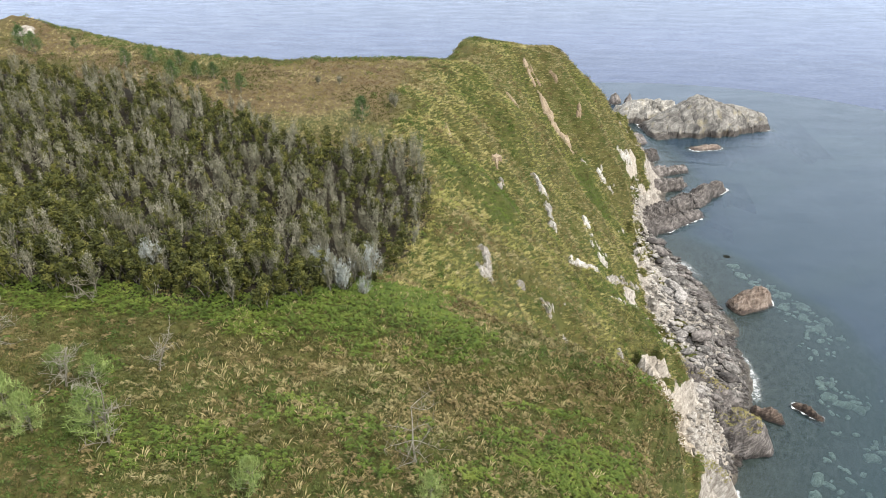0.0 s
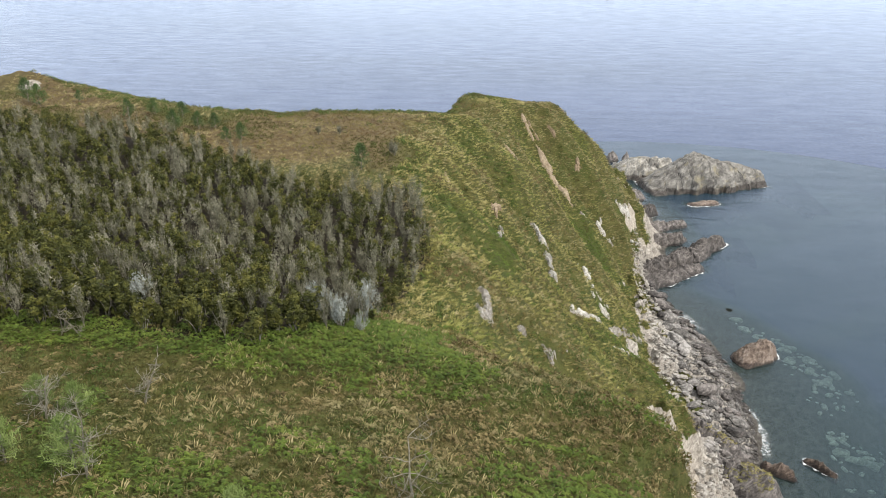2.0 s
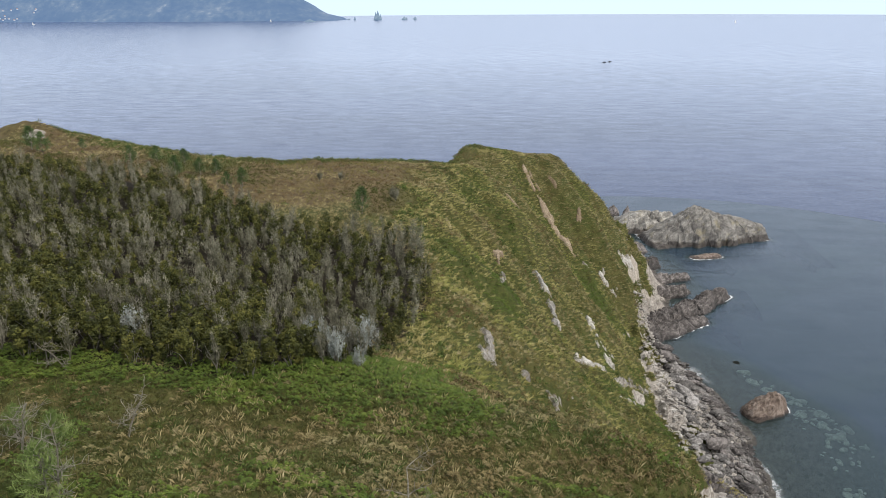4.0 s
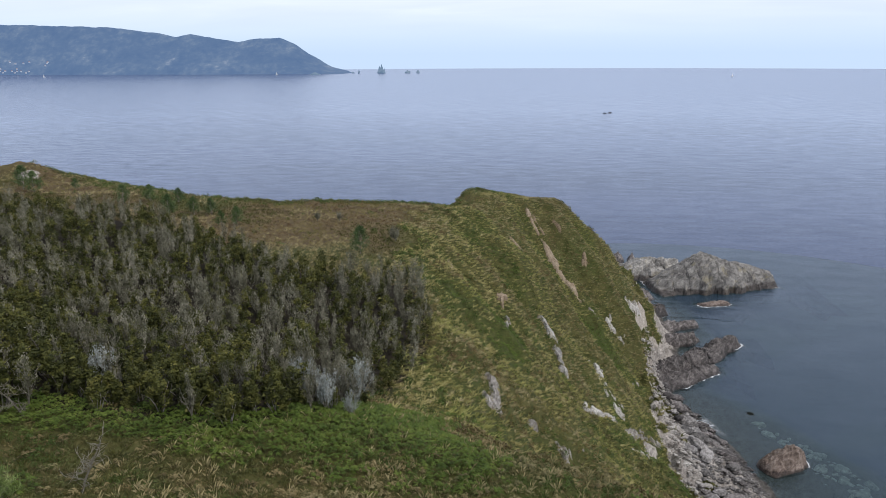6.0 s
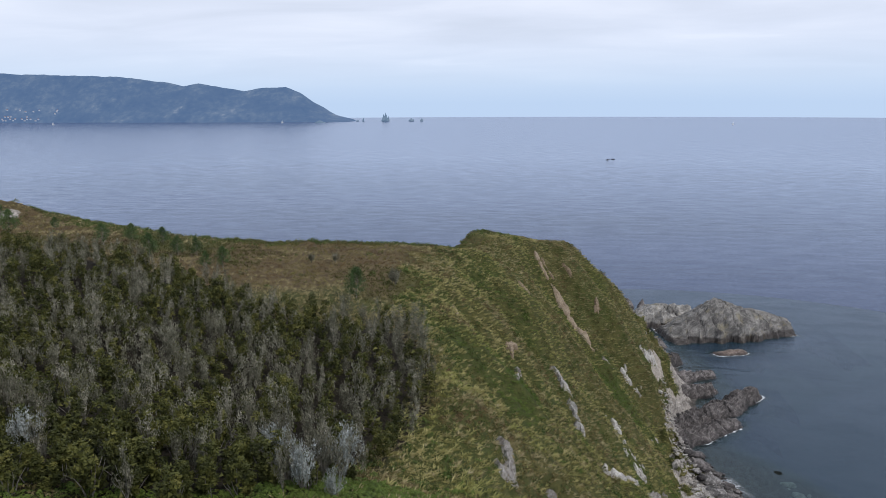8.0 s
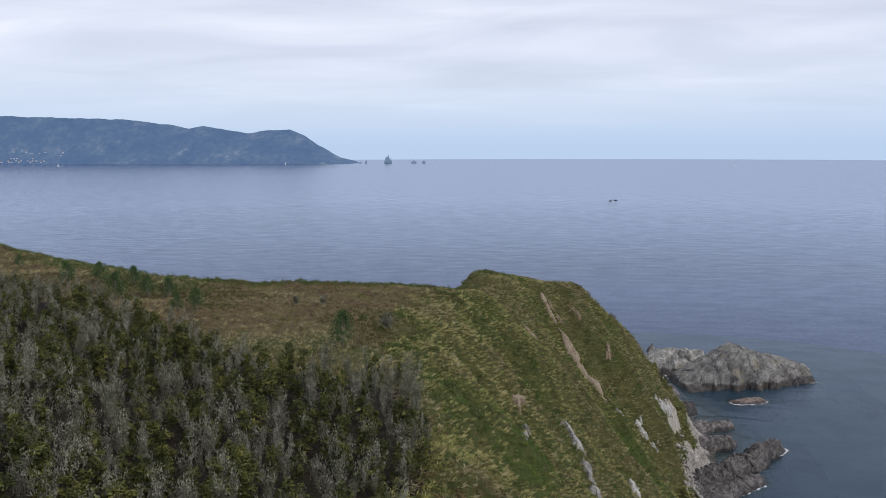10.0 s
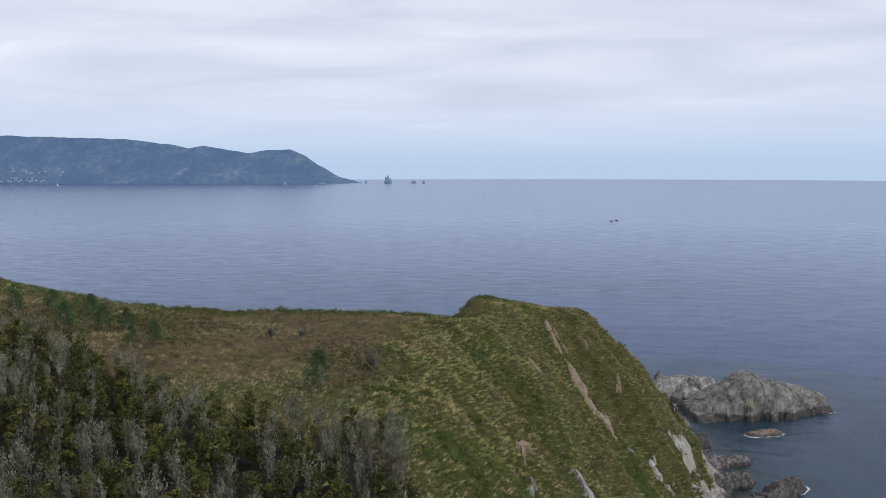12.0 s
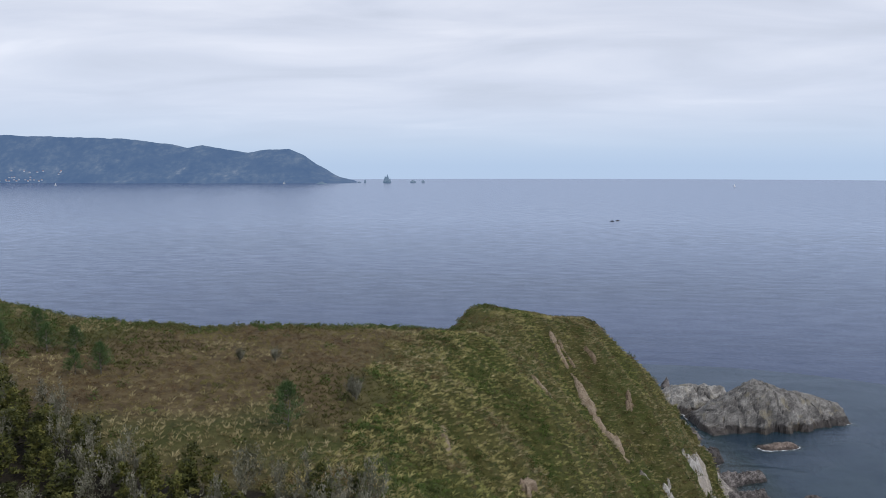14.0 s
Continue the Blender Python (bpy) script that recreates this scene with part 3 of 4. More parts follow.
def reef(name, mat, label, spec):
    (ax, ay), (bx, by), front, back = spec[:4]
    pad, step = max(front, back) + 3, 0.42 if max(front, back) < 9 else 0.55
    xs = np.arange(min(ax, bx) - pad, max(ax, bx) + pad, step)
    ys = np.arange(min(ay, by) - pad, max(ay, by) + pad, step)
    x, y = np.meshgrid(xs, ys, indexing="ij")
    z = rock_height(spec, x, y)
    jut = 0.5 * step * 2
    xo, yo = x + jut * fbm(x / 2.5, y / 2.5, z / 2, spec[5] + 20, 3), y + jut * fbm(x / 2.5, y / 2.5, z / 2, spec[5] + 21, 3)
    faces = grid_faces(len(xs), len(ys))
    faces = faces[z.ravel()[faces].max(1) > -4.6]
    used = np.unique(faces)
    remap = np.zeros(x.size, int)
    remap[used] = np.arange(len(used))
    verts = np.stack([xo, yo, z], -1).reshape(-1, 3)[used]
    base = np.array([(ax + bx) / 2, (ay + by) / 2, 0])
    ob = new(name, mesh_of(name, verts - base, remap[faces], mat, shade=False))
    ob.location = base
    return tagged(ob, label, "rock")


for name, mat, label, spec in REEFS:
    reef(name, mat, label, spec)

rad = np.concatenate([np.arange(1.0, 190, 1.5), 190 * (4850 / 190) ** np.linspace(0, 1, 60)])
ang = np.linspace(0, 2 * np.pi, 480, endpoint=False)
A, R = np.meshgrid(ang, rad, indexing="ij")
sx, sy = 70 + R * np.cos(A), 190 + R * np.sin(A)
bed = height(sx, sy)
proud = np.full(sx.shape, -14.0)
for *_, spec in REEFS:
    top = rock_height(spec, sx, sy) - 0.4
    proud = np.maximum(proud, np.where(top > -4.5, top, -14.0))
floor_z = np.maximum(bed, proud)
murk = 1 - np.exp(-np.maximum(-floor_z - 0.05, 0) / 2.9)
murk = np.where(R > 185, 1.0, np.clip(murk + 0.12, 0, 1))
surf = np.maximum(0.62 * smooth(-0.6, -0.05, bed), smooth(-2.0, -0.2, proud) * (proud > -2)) * smooth(0.0, 0.3, 0.08 + fbm(sx / 14, sy / 14, 0, 71, 3))
surf = np.where(R > 185, 0, surf)
sea = new("water", mesh_of("water", np.stack([sx, sy, np.zeros(sx.shape)], -1).reshape(-1, 3), grid_faces(len(ang), len(rad), True)[:, ::-1], SEA, {"murk": murk, "surf": surf}))
tagged(sea, "slate-blue sea with light chop and clear green shallows", "sea", kind="structure")
floor_disc = new("sea_bed", mesh_of("sea_bed", [(-5200, -5200, -14.5), (5200, -5200, -14.5), (5200, 5200, -14.5), (-5200, 5200, -14.5)], [(0, 1, 2, 3)], GROUND))
tagged(floor_disc, "dark sea bed under the water", "sea bed", kind="structure")

# ---- plants ----
rng = np.random.default_rng(7)


def leaves(centres, length, width, upright=0.3, spread=1.0, facing=None):
    """One narrow triangle a leaf, at the centres, turned at random."""
    n = len(centres)
    way = rng.normal(size=(n, 3)) * (spread, spread, 0.7)
    way[:, 2] += upright * 2
    way /= np.linalg.norm(way, axis=1)[:, None]
    side = np.cross(way, rng.normal(size=(n, 3)) if facing is None else facing + 0.35 * rng.normal(size=(n, 3)))
    side /= np.linalg.norm(side, axis=1)[:, None] + 1e-9
    ln, wd = length * rng.uniform(0.6, 1.3, (n, 1)), width * rng.uniform(0.6, 1.3, (n, 1))
    v = np.stack([centres - side * wd / 2, centres + side * wd / 2, centres + way * ln], 1).reshape(-1, 3)
    return v, np.arange(3 * n).reshape(-1, 3)


def limb(points, r0, r1, sides=4):
    """A tapered, bent limb through the points."""
    p = np.asarray(points, float)
    n = len(p)
    way = np.gradient(p, axis=0)
    way /= np.linalg.norm(way, axis=1)[:, None] + 1e-9
    a = np.cross(way, (0.31, 0.94, 0.12))
    a /= np.linalg.norm(a, axis=1)[:, None] + 1e-9
    b = np.cross(way, a)
    r = np.linspace(r0, r1, n)[:, None, None]
    t = np.linspace(0, 2 * np.pi, sides, endpoint=False)[None, :, None]
    v = (p[:, None] + r * (a[:, None] * np.cos(t) + b[:, None] * np.sin(t))).reshape(-1, 3)
    f = []
    for i in range(n - 1):
        for k in range(sides):
            q = [i * sides + k, i * sides + (k + 1) % sides, (i + 1) * sides + (k + 1) % sides, (i + 1) * sides + k]
            f += [(q[0], q[1], q[2]), (q[0], q[2], q[3])]
    return v, np.array(f)


def join(pieces):
    vs, fs, n = [], [], 0
    for v, f in pieces:
        vs.append(v)
        fs.append(np.asarray(f) + n)
        n += len(v)
    return np.concatenate(vs), np.concatenate(fs)


def bent(start, way, length, bend, steps=4):
    pts, p, d = [np.array(start, float)], np.array(start, float), np.array(way, float)
    for _ in range(steps):
        d = d + rng.normal(size=3) * bend
        d /= np.linalg.norm(d)
        p = p + d * length / steps
        pts.append(p)
    return np.array(pts)


def grey_tree(tall, many, fan=0.22):
    """Upright grey stems in a fan, thin grey-green leaves on their upper part."""
    stems, cloud = [limb([(0, 0, -0.3), (0.02, 0, 0.25), (0, 0.03, 0.5)], 0.09, 0.07)], []
    for k in range(many):
        a, lean = rng.uniform(0, 2 * np.pi), rng.uniform(0.03, fan)
        pts = bent((0, 0, 0.3), (lean * np.cos(a), lean * np.sin(a), 1), tall * rng.uniform(0.62, 1.0) / (1 + lean * 0.3), 0.08)
        stems.append(limb(pts, 0.04, 0.010, 3))
        for j in range(3):
            q = pts[rng.integers(2, 5)]
            tw = bent(q, (rng.normal() * 0.35, rng.normal() * 0.35, 1), tall * 0.24, 0.10, 2)
            stems.append(limb(tw, 0.018, 0.006, 3))
            cloud.append(tw[rng.integers(0, 3, 26)] + rng.normal(size=(26, 3)) * (0.085, 0.085, 0.2))
        t = rng.uniform(0.35, 1.0, 26)
        at = np.stack([np.interp(t * 4, range(5), pts[:, c]) for c in range(3)], -1)
        cloud.append(at + rng.normal(size=at.shape) * 0.10)
    at = np.concatenate(cloud)
    out = (at - at.mean(0)) * (1.6, 1.6, 0.5) + (0, 0, 0.55)
    return join(stems), leaves(at, 0.19, 0.085, 0.7, 0.6, facing=out)


def green_tree(tall, clumps, leaf=0.23):
    """Bent limbs under a crown of many separate leaf clumps with gaps between them."""
    stems, cloud, out = [], [], []
    for k in range(4):
        a = rng.uniform(0, 2 * np.pi)
        stems.append(limb(bent((0.05 * np.cos(a), 0.05 * np.sin(a), -0.3), (0.35 * np.cos(a), 0.35 * np.sin(a), 1), tall * 0.75, 0.16), 0.07, 0.015))
    for k in range(clumps):
        a, h = rng.uniform(0, 2 * np.pi), 0.28 + 0.72 * (k + rng.random()) / clumps
        r = tall * 0.17 * np.sqrt(np.clip(1.1 - (h - 0.42) ** 2 * 3.1, 0.02, 1)) * rng.uniform(0.6, 1.1)
        c = np.array([r * np.cos(a), r * np.sin(a), tall * h])
        n = rng.integers(38, 54)
        off = rng.normal(size=(n, 3))
        off[:, 2] = np.where(off[:, 2] < -0.35, -off[:, 2], off[:, 2])
        off /= np.linalg.norm(off, axis=1)[:, None]
        cloud.append(c + off * rng.uniform(0.75, 1.05, (n, 1)) * (0.36, 0.36, 0.40) * rng.uniform(0.75, 1.25) * tall / 3.8)
        out.append(off + (0, 0, 0.25))
    core = rng.normal(size=(30, 3)) * (0.10, 0.10, 0.16) * tall + (0, 0, 0.5 * tall)
    return join(stems), join([leaves(np.concatenate(cloud), leaf, 0.165, 0.15, facing=np.concatenate(out)), leaves(core, 0.42, 0.3, 0.1)])


def pine_tree(tall, gap=0.0, needle=0.32):
    stems, cloud = [limb(bent((0, 0, -0.3), (0.03, 0.02, 1), tall + 0.2, 0.03, 6), 0.075, 0.015)], []
    for level in np.linspace(0.12, 0.98, 9):
        for k in range(6):
            if rng.random() < gap:
                continue
            a, out = rng.uniform(0, 2 * np.pi), tall * 0.42 * (1.12 - level ** 2)
            pts = bent((0, 0, tall * level), (np.cos(a), np.sin(a), 0.55), out, 0.12, 3)
            stems.append(limb(pts, 0.02, 0.006, 3))
            for q in (pts[2], pts[3], (pts[1] + pts[2]) / 2):
                cloud.append(np.repeat(q[None], 13, 0) + rng.normal(size=(13, 3)) * 0.11)
    return join(stems), leaves(np.concatenate(cloud), needle, 0.05, 0.75)


def bare_tree(tall, lean=0.2, twigs=3):
    stems = []
    trunk = bent((0, 0, -0.3), (lean, 0.1, 1), tall, 0.10, 6)
    stems.append(limb(trunk, 0.075, 0.02, 5))
    fine = []
    for k in range(11):
        q = trunk[rng.integers(1, 7)]
        a = rng.uniform(0, 2 * np.pi)
        br = bent(q, (np.cos(a), np.sin(a), rng.uniform(0.1, 0.9)), tall * rng.uniform(0.25, 0.5), 0.2)
        stems.append(limb(br, 0.028, 0.008, 4))
        for j in range(twigs * 3):
            s = br[rng.integers(1, 5)]
            tw = bent(s, rng.normal(size=3) + (0, 0, 0.8), tall * 0.16, 0.2, 2)
            fine.append(limb(tw, 0.016, 0.006, 3))
    return join(stems), join(fine)


def scatter(x0, x1, y0, y1, step, jitter=0.5):
    x, y = np.meshgrid(np.arange(x0, x1, step), np.arange(y0, y1, step), indexing="ij")
    x, y = (v.ravel() + rng.uniform(-jitter, jitter, v.size) * step for v in (x, y))
    return x, y


def spread_out(templates, x, y, size, sink=0.05, lean=0.12, down=0.0, base=None):
    """Copies of the templates over the land, as one pair of arrays."""
    z = height(x, y) if base is None else base
    gx = (height(x + 0.8, y) - height(x - 0.8, y)) / 1.6 if down else 0
    which = rng.integers(0, len(templates), len(x))
    vs, fs, n = [], [], 0
    for k, (tv, tf) in enumerate(templates):
        s = np.nonzero(which == k)[0]
        if not len(s):
            continue
        a = rng.uniform(0, 2 * np.pi, len(s))
        c, sn = np.cos(a)[:, None], np.sin(a)[:, None]
        sc = size[s][:, None]
        vx, vy, vz = (tv[:, 0] * c - tv[:, 1] * sn) * sc, (tv[:, 0] * sn + tv[:, 1] * c) * sc, tv[:, 2][None] * sc
        tiltx, tilty = rng.normal(size=(2, len(s), 1)) * lean
        if down:
            tiltx = tiltx - down * np.clip(gx[s], -1.2, 1.2)[:, None]
        v = np.stack([vx + vz * tiltx + x[s][:, None], vy + vz * tilty + y[s][:, None], vz + z[s][:, None] - sink], -1).reshape(-1, 3)
        vs.append(v)
        fs.append((tf[None] + (np.arange(len(s)) * len(tv))[:, None, None]).reshape(-1, 3) + n)
        n += len(v)
    return np.concatenate(vs), np.concatenate(fs)


def stuff(name, label, category, templates, x, y, size, mat, **how):
    v, f = spread_out(templates, x, y, size, **how)
    return tagged(new(name, mesh_of(name, v, f, mat, shade=False)), label, category, kind="stuff")


# ---- bare scars on the slope ----
SCAR_SPECS = [
    ("sand_scar", SAND, "strip of bare sandy earth running down the slope", [(4.6, 201.3), (6.9, 197.5), (10.7, 194.1)], 0.55),
    ("sand_scar", SAND, "broad foot of a bare sandy strip on the slope", [(10.7, 194.1), (14.8, 190.3), (19.8, 186.8)], 1.0),
    ("sand_scar", SAND, "short streak of bare sandy earth on the slope", [(6.4, 200.6), (9.3, 197.6)], 0.4),
    ("sand_scar", SAND, "bare sandy patch high on the headland", [(12.2, 203.8), (13.8, 203)], 0.55),
    ("sand_scar", SAND, "faint bare streak in the slope's grass", [(-0.1, 172), (3, 169)], 0.5),
    ("sand_scar", SAND, "small bare sandy patch in the slope's grass", [(-11.2, 130), (-10.2, 124), (-9.4, 119)], 0.45),
    ("rock_outcrop", SAND, "small pale rock showing through the grass", [(-0.8, 133), (-1, 131)], 0.6),
    ("rock_outcrop", ROCK_PALE, "small pale rock showing through the grass", [(0.1, 125.2), (0.3, 123.8)], 0.4),
    ("rock_outcrop", ROCK_PALE, "pale rock outcrop in the steep grass", [(-0.9, 79.2), (-0.4, 76.8), (-0.4, 74.6)], 0.6),
    ("rock_outcrop", ROCK_GREY, "grey rock outcrop in the steep grass", [(8, 144.2), (9.6, 141.5)], 0.8),
    ("rock_outcrop", ROCK_GREY, "grey broken rock in the steep grass", [(10.2, 138.5), (11.4, 133)], 0.8),
    ("rock_outcrop", ROCK_PALE, "pale rock outcrop low on the grassy slope", [(21.5, 147.5), (23.5, 144.4), (24.6, 142.4)], 1.25),
    ("rock_outcrop", ROCK_PALE, "broken pale rock low on the slope", [(20, 153), (22, 151)], 1.1),
    ("rock_outcrop", ROCK_PALE, "pale rock band low on the grassy slope", [(14.4, 119.8), (20.5, 126)], 0.9),
    ("rock_outcrop", ROCK_PALE, "narrow pale rock band low on the slope", [(20.5, 126), (27.8, 141), (35.5, 148.4)], 0.6),
    ("rock_outcrop", ROCK_PALE, "small pale rock in the grass", [(24.3, 118.6), (26.1, 120.2)], 0.8),
    ("rock_outcrop", ROCK_PALE, "pale scree patch under the grassy brow", [(9.5, 89.8), (12, 86.3)], 1.2),
    ("rock_outcrop", ROCK_PALE, "pale rock patch under the grassy slope", [(22.5, 96.8), (23.4, 94.5)], 1.0),
    ("rock_outcrop", SAND, "small bare patch on the headland", [(21.4, 199.6), (21.4, 197.6)], 0.6),
    ("rock_outcrop", ROCK_PALE, "pale rock on the lower headland", [(22.8, 186.4), (25.3, 186.8)], 0.7),
    ("rock_outcrop", ROCK_PALE, "pale broken rock on the lower headland", [(28.4, 189.2), (31.6, 187.9)], 0.9),
    ("rock_outcrop", ROCK_PALE, "pale rock face low on the headland", [(36, 204.6), (40, 211)], 1.0),
    ("rock_outcrop", ROCK_PALE, "small pale stone in the grass", [(4.2, 87), (4.9, 87.4)], 0.45),
]
for name, mat, label, line, wide in SCAR_SPECS:
    SCARS.append((line, wide))


def scar(name, mat, label, line, wide, seed):
    """Bare ground or rock, proud of the slope, with a ragged edge."""
    xs, ys = [p[0] for p in line], [p[1] for p in line]
    step = 0.28
    x, y = np.meshgrid(np.arange(min(xs) - wide * 2, max(xs) + wide * 2, step), np.arange(min(ys) - wide * 2, max(ys) + wide * 2, step), indexing="ij")
    d = np.full(x.shape, 99.0)
    for (ax, ay), (bx, by) in zip(line, line[1:]):
        t = np.clip(((x - ax) * (bx - ax) + (y - ay) * (by - ay)) / ((bx - ax) ** 2 + (by - ay) ** 2), 0, 1)
        d = np.minimum(d, np.hypot(x - ax - t * (bx - ax), y - ay - t * (by - ay)))
    torn = 0.5 if "sand" in name else 1.0
    inside = 1.0 - 0.5 * torn - d / wide + torn * (2.4 * fbm(x / 2.2, y / 2.2, 0, seed, 2) + 2.0 * fbm(x / 0.9, y / 0.9, 0, seed + 2, 3))
    lump = 0.9 * ridged(x / 1.7, y / 1.7, 0, seed + 5, 4) - 0.2 if "rock" in name else 0.15 * fbm(x, y, 0, seed + 5, 3)
    z = height(x, y) + np.clip(inside, -0.6, 0.5) * 0.8 + lump * smooth(0, 0.5, inside) + 0.1
    faces = grid_faces(*x.shape)
    faces = faces[inside.ravel()[faces].max(1) > -0.3]
    used = np.unique(faces)
    remap = np.zeros(x.size, int)
    remap[used] = np.arange(len(used))
    verts = np.stack([x, y, z], -1).reshape(-1, 3)[used]
    base = verts.mean(0)
    ob = new(name, mesh_of(name, verts - base, remap[faces], mat, shade=False))
    ob.location = base
    return tagged(ob, label, "bare ground" if "sand" in name else "rock outcrop")


for n, spec in enumerate(SCAR_SPECS):
    scar(*spec, 300 + 10 * n)

# ---- the grove ----
tx, ty = scatter(-112, -8, 45, 124, 1.8, 0.47)
keep = in_grove(tx + 1.2 * fbm(tx / 6, ty / 6, 0, 81, 2), ty + 1.5 * fbm(tx / 5, ty / 5, 0, 82, 2))
tx, ty = tx[keep], ty[keep]
greyness = 0.5 * fbm(tx / 9, ty / 9, 0, 83, 3) + rng.uniform(-0.5, 0.5, len(tx)) + 0.22 * smooth(-34, -12, tx) + 0.25 * smooth(-17, -10, tx) + 0.08 * smooth(60, 90, ty)
grey = greyness > 0.25
order = np.argsort(ty + 0.25 * np.abs(tx + 25))
near = np.zeros(len(tx), bool)
near[order[:260]] = True


def tree_kind(kind, made, bark, leaf):
    """A thing per template: an empty with its trunk and its crown."""
    out = []
    for stems, crown in made:
        out.append((mesh_of("trunk", *stems, bark), mesh_of("crown", *crown, leaf, shade=False)))
    return out


def plant(name, meshes, x, y, size, turn, label, category, group="", sink=0.0, second="crown"):
    base = new(name)
    base.empty_display_size = 0.3
    z = float(height(x, y)) - sink
    base.matrix_world = pose(x, y, z, 0, 0, turn) @ Matrix.Diagonal((size, size, size, 1))
    part("trunk", meshes[0], base)
    tagged(part(second, meshes[1], base), kind="stuff" if second == "twig_crown" else "")
    return tagged(base, label, category, group)


grey_made = [grey_tree(rng.uniform(3.0, 3.9), 5) for _ in range(7)]
green_made = [green_tree(rng.uniform(2.7, 3.7), 11) for _ in range(7)]
greys = tree_kind("grey", grey_made, TWIG, LEAF_GREY)
greens = tree_kind("green", green_made, BARK, LEAF_GREEN)
for i in np.nonzero(near)[0]:
    size, turn = rng.uniform(0.75, 1.15), rng.uniform(0, 360)
    if grey[i]:
        plant("grey_sapling", greys[rng.integers(7)], tx[i], ty[i], size, turn, "slender grey-stemmed sapling with thin grey-green leaves", "tree", "grey saplings of the grove")
    else:
        plant("bushy_tree", greens[rng.integers(7)], tx[i], ty[i], size, turn, "low bushy tree with dense olive-green leaves", "tree", "green trees of the grove")
far = ~near
for flag, made, mat, bark, word in ((True, grey_made, LEAF_GREY, TWIG, "grey"), (False, green_made, LEAF_GREEN, BARK, "green")):
    s = far & (grey == flag)
    slim = [crown for _, crown in made]
    size = rng.uniform(0.75, 1.2, s.sum())
    stuff("grove_crowns", f"dense canopy of {word} leaves further into the grove", "woodland", slim, tx[s], ty[s], size, mat, lean=0.05)

x, y = scatter(-60, -10, 46, 60, 1.5)
s = in_grove(x, y - 0.6) & (rng.random(len(x)) < 0.75)
stuff("grove_undergrowth", "dense dark bushes under the grove's front trees", "bushes", [green_tree(1.9, 14, 0.2)[1] for _ in range(4)], x[s], y[s], rng.uniform(0.6, 1.15, s.sum()), LEAF_GREEN)

silver_meshes = tree_kind("silver", [grey_tree(3.5, 15, 0.6) for _ in range(2)], TWIG, LEAF_SILVER)
for x, y, size in ((-12.2, 59.5, 1.15), (-13.6, 54.0, 0.95), (-15.5, 56.5, 0.9), (-17.0, 58.5, 1.0), (-32.5, 53.5, 1.0), (-11.5, 54.2, 0.55)):
    plant("silver_tree", silver_meshes[int(x * 7) % 2], x, y, size, x * 40, "young tree with pale silver-blue leaves on grey stems", "tree", "silver trees at the grove's edge")

pines = tree_kind("pine", [pine_tree(3.4) for _ in range(3)], BARK, LEAF_PINE)
for k, (x, y, size) in enumerate(((-24.2, 112, 1.3), (-63, 123, 1.2), (-60, 127, 0.95), (-66.5, 134, 0.9), (-72, 133, 1.0), (-76, 130, 1.1), (-104, 139, 1.4), (-100, 137, 1.3), (-94, 142, 0.7), (-49, 121, 1.0), (-51.5, 120, 0.8), (-57, 128, 0.9))):
    plant("young_pine", pines[k % 3], x, y, size, k * 67, "young dark green pine standing in the heath", "tree", "pines on the heath")

bares = tree_kind("bare", [bare_tree(3.4, 0.15), bare_tree(2.6, 0.5), bare_tree(3.0, 0.3)], TWIG, TWIG)
for k, (x, y, size) in enumerate(((-3.2, 31.5, 1.35), (-24.0, 38.0, 1.3), (-22.5, 29.0, 1.5), (-29.0, 34.5, 1.3), (-26.5, 33.0, 1.1), (-37.5, 39.0, 1.3), (-40.0, 36.0, 1.2), (-34.5, 47.2, 1.2))):
    plant("bare_tree", bares[k % 3], x, y, size, k * 83, "leafless grey tree with fine dead twigs", "tree", "dead trees in the clearing", second="twig_crown")
youngs = tree_kind("young", [pine_tree(3.3, 0.3, 0.42) for _ in range(2)], TWIG, LEAF_YOUNG)
for k, (x, y, size) in enumerate(((-23.6, 29.6, 1.1), (-27.8, 29.2, 0.9), (-30.2, 30.5, 1.05), (-33.0, 32.2, 1.0), (-30.5, 36.2, 0.75), (-27.0, 35.3, 0.8), (-36.5, 34.5, 0.9), (-12.5, 27.0, 0.8), (-1.8, 28.4, 0.7))):
    plant("pale_pine", youngs[k % 2], x, y, size, k * 51, "young pine with pale yellow-green tufts of needles", "tree", "pale pines in the clearing")

# ---- ground cover ----


def grass_tuft(blades=13, tall=0.75, broad=1.0, sprawl=1.0):
    v, f = [], []
    for k in range(blades):
        a, out = rng.uniform(0, 2 * np.pi), sprawl * rng.uniform(0.1, 0.6)
        h, w = tall * rng.uniform(0.5, 1.0), broad * rng.uniform(0.018, 0.042)
        c, s = np.cos(a), np.sin(a)
        r0 = rng.uniform(0, 0.22)
        base = np.array([r0 * c, r0 * s, -0.05])
        mid = base + (out * 0.4 * c, out * 0.4 * s, h * 0.7)
        tip = base + (out * c, out * s, h)
        side = np.array([-s, c, 0]) * w
        n = len(v)
        v += [base - side, base + side, mid + side * 0.6, tip]
        f += [(n, n + 1, n + 2), (n, n + 2, n + 3)]
    return np.array(v), np.array(f)


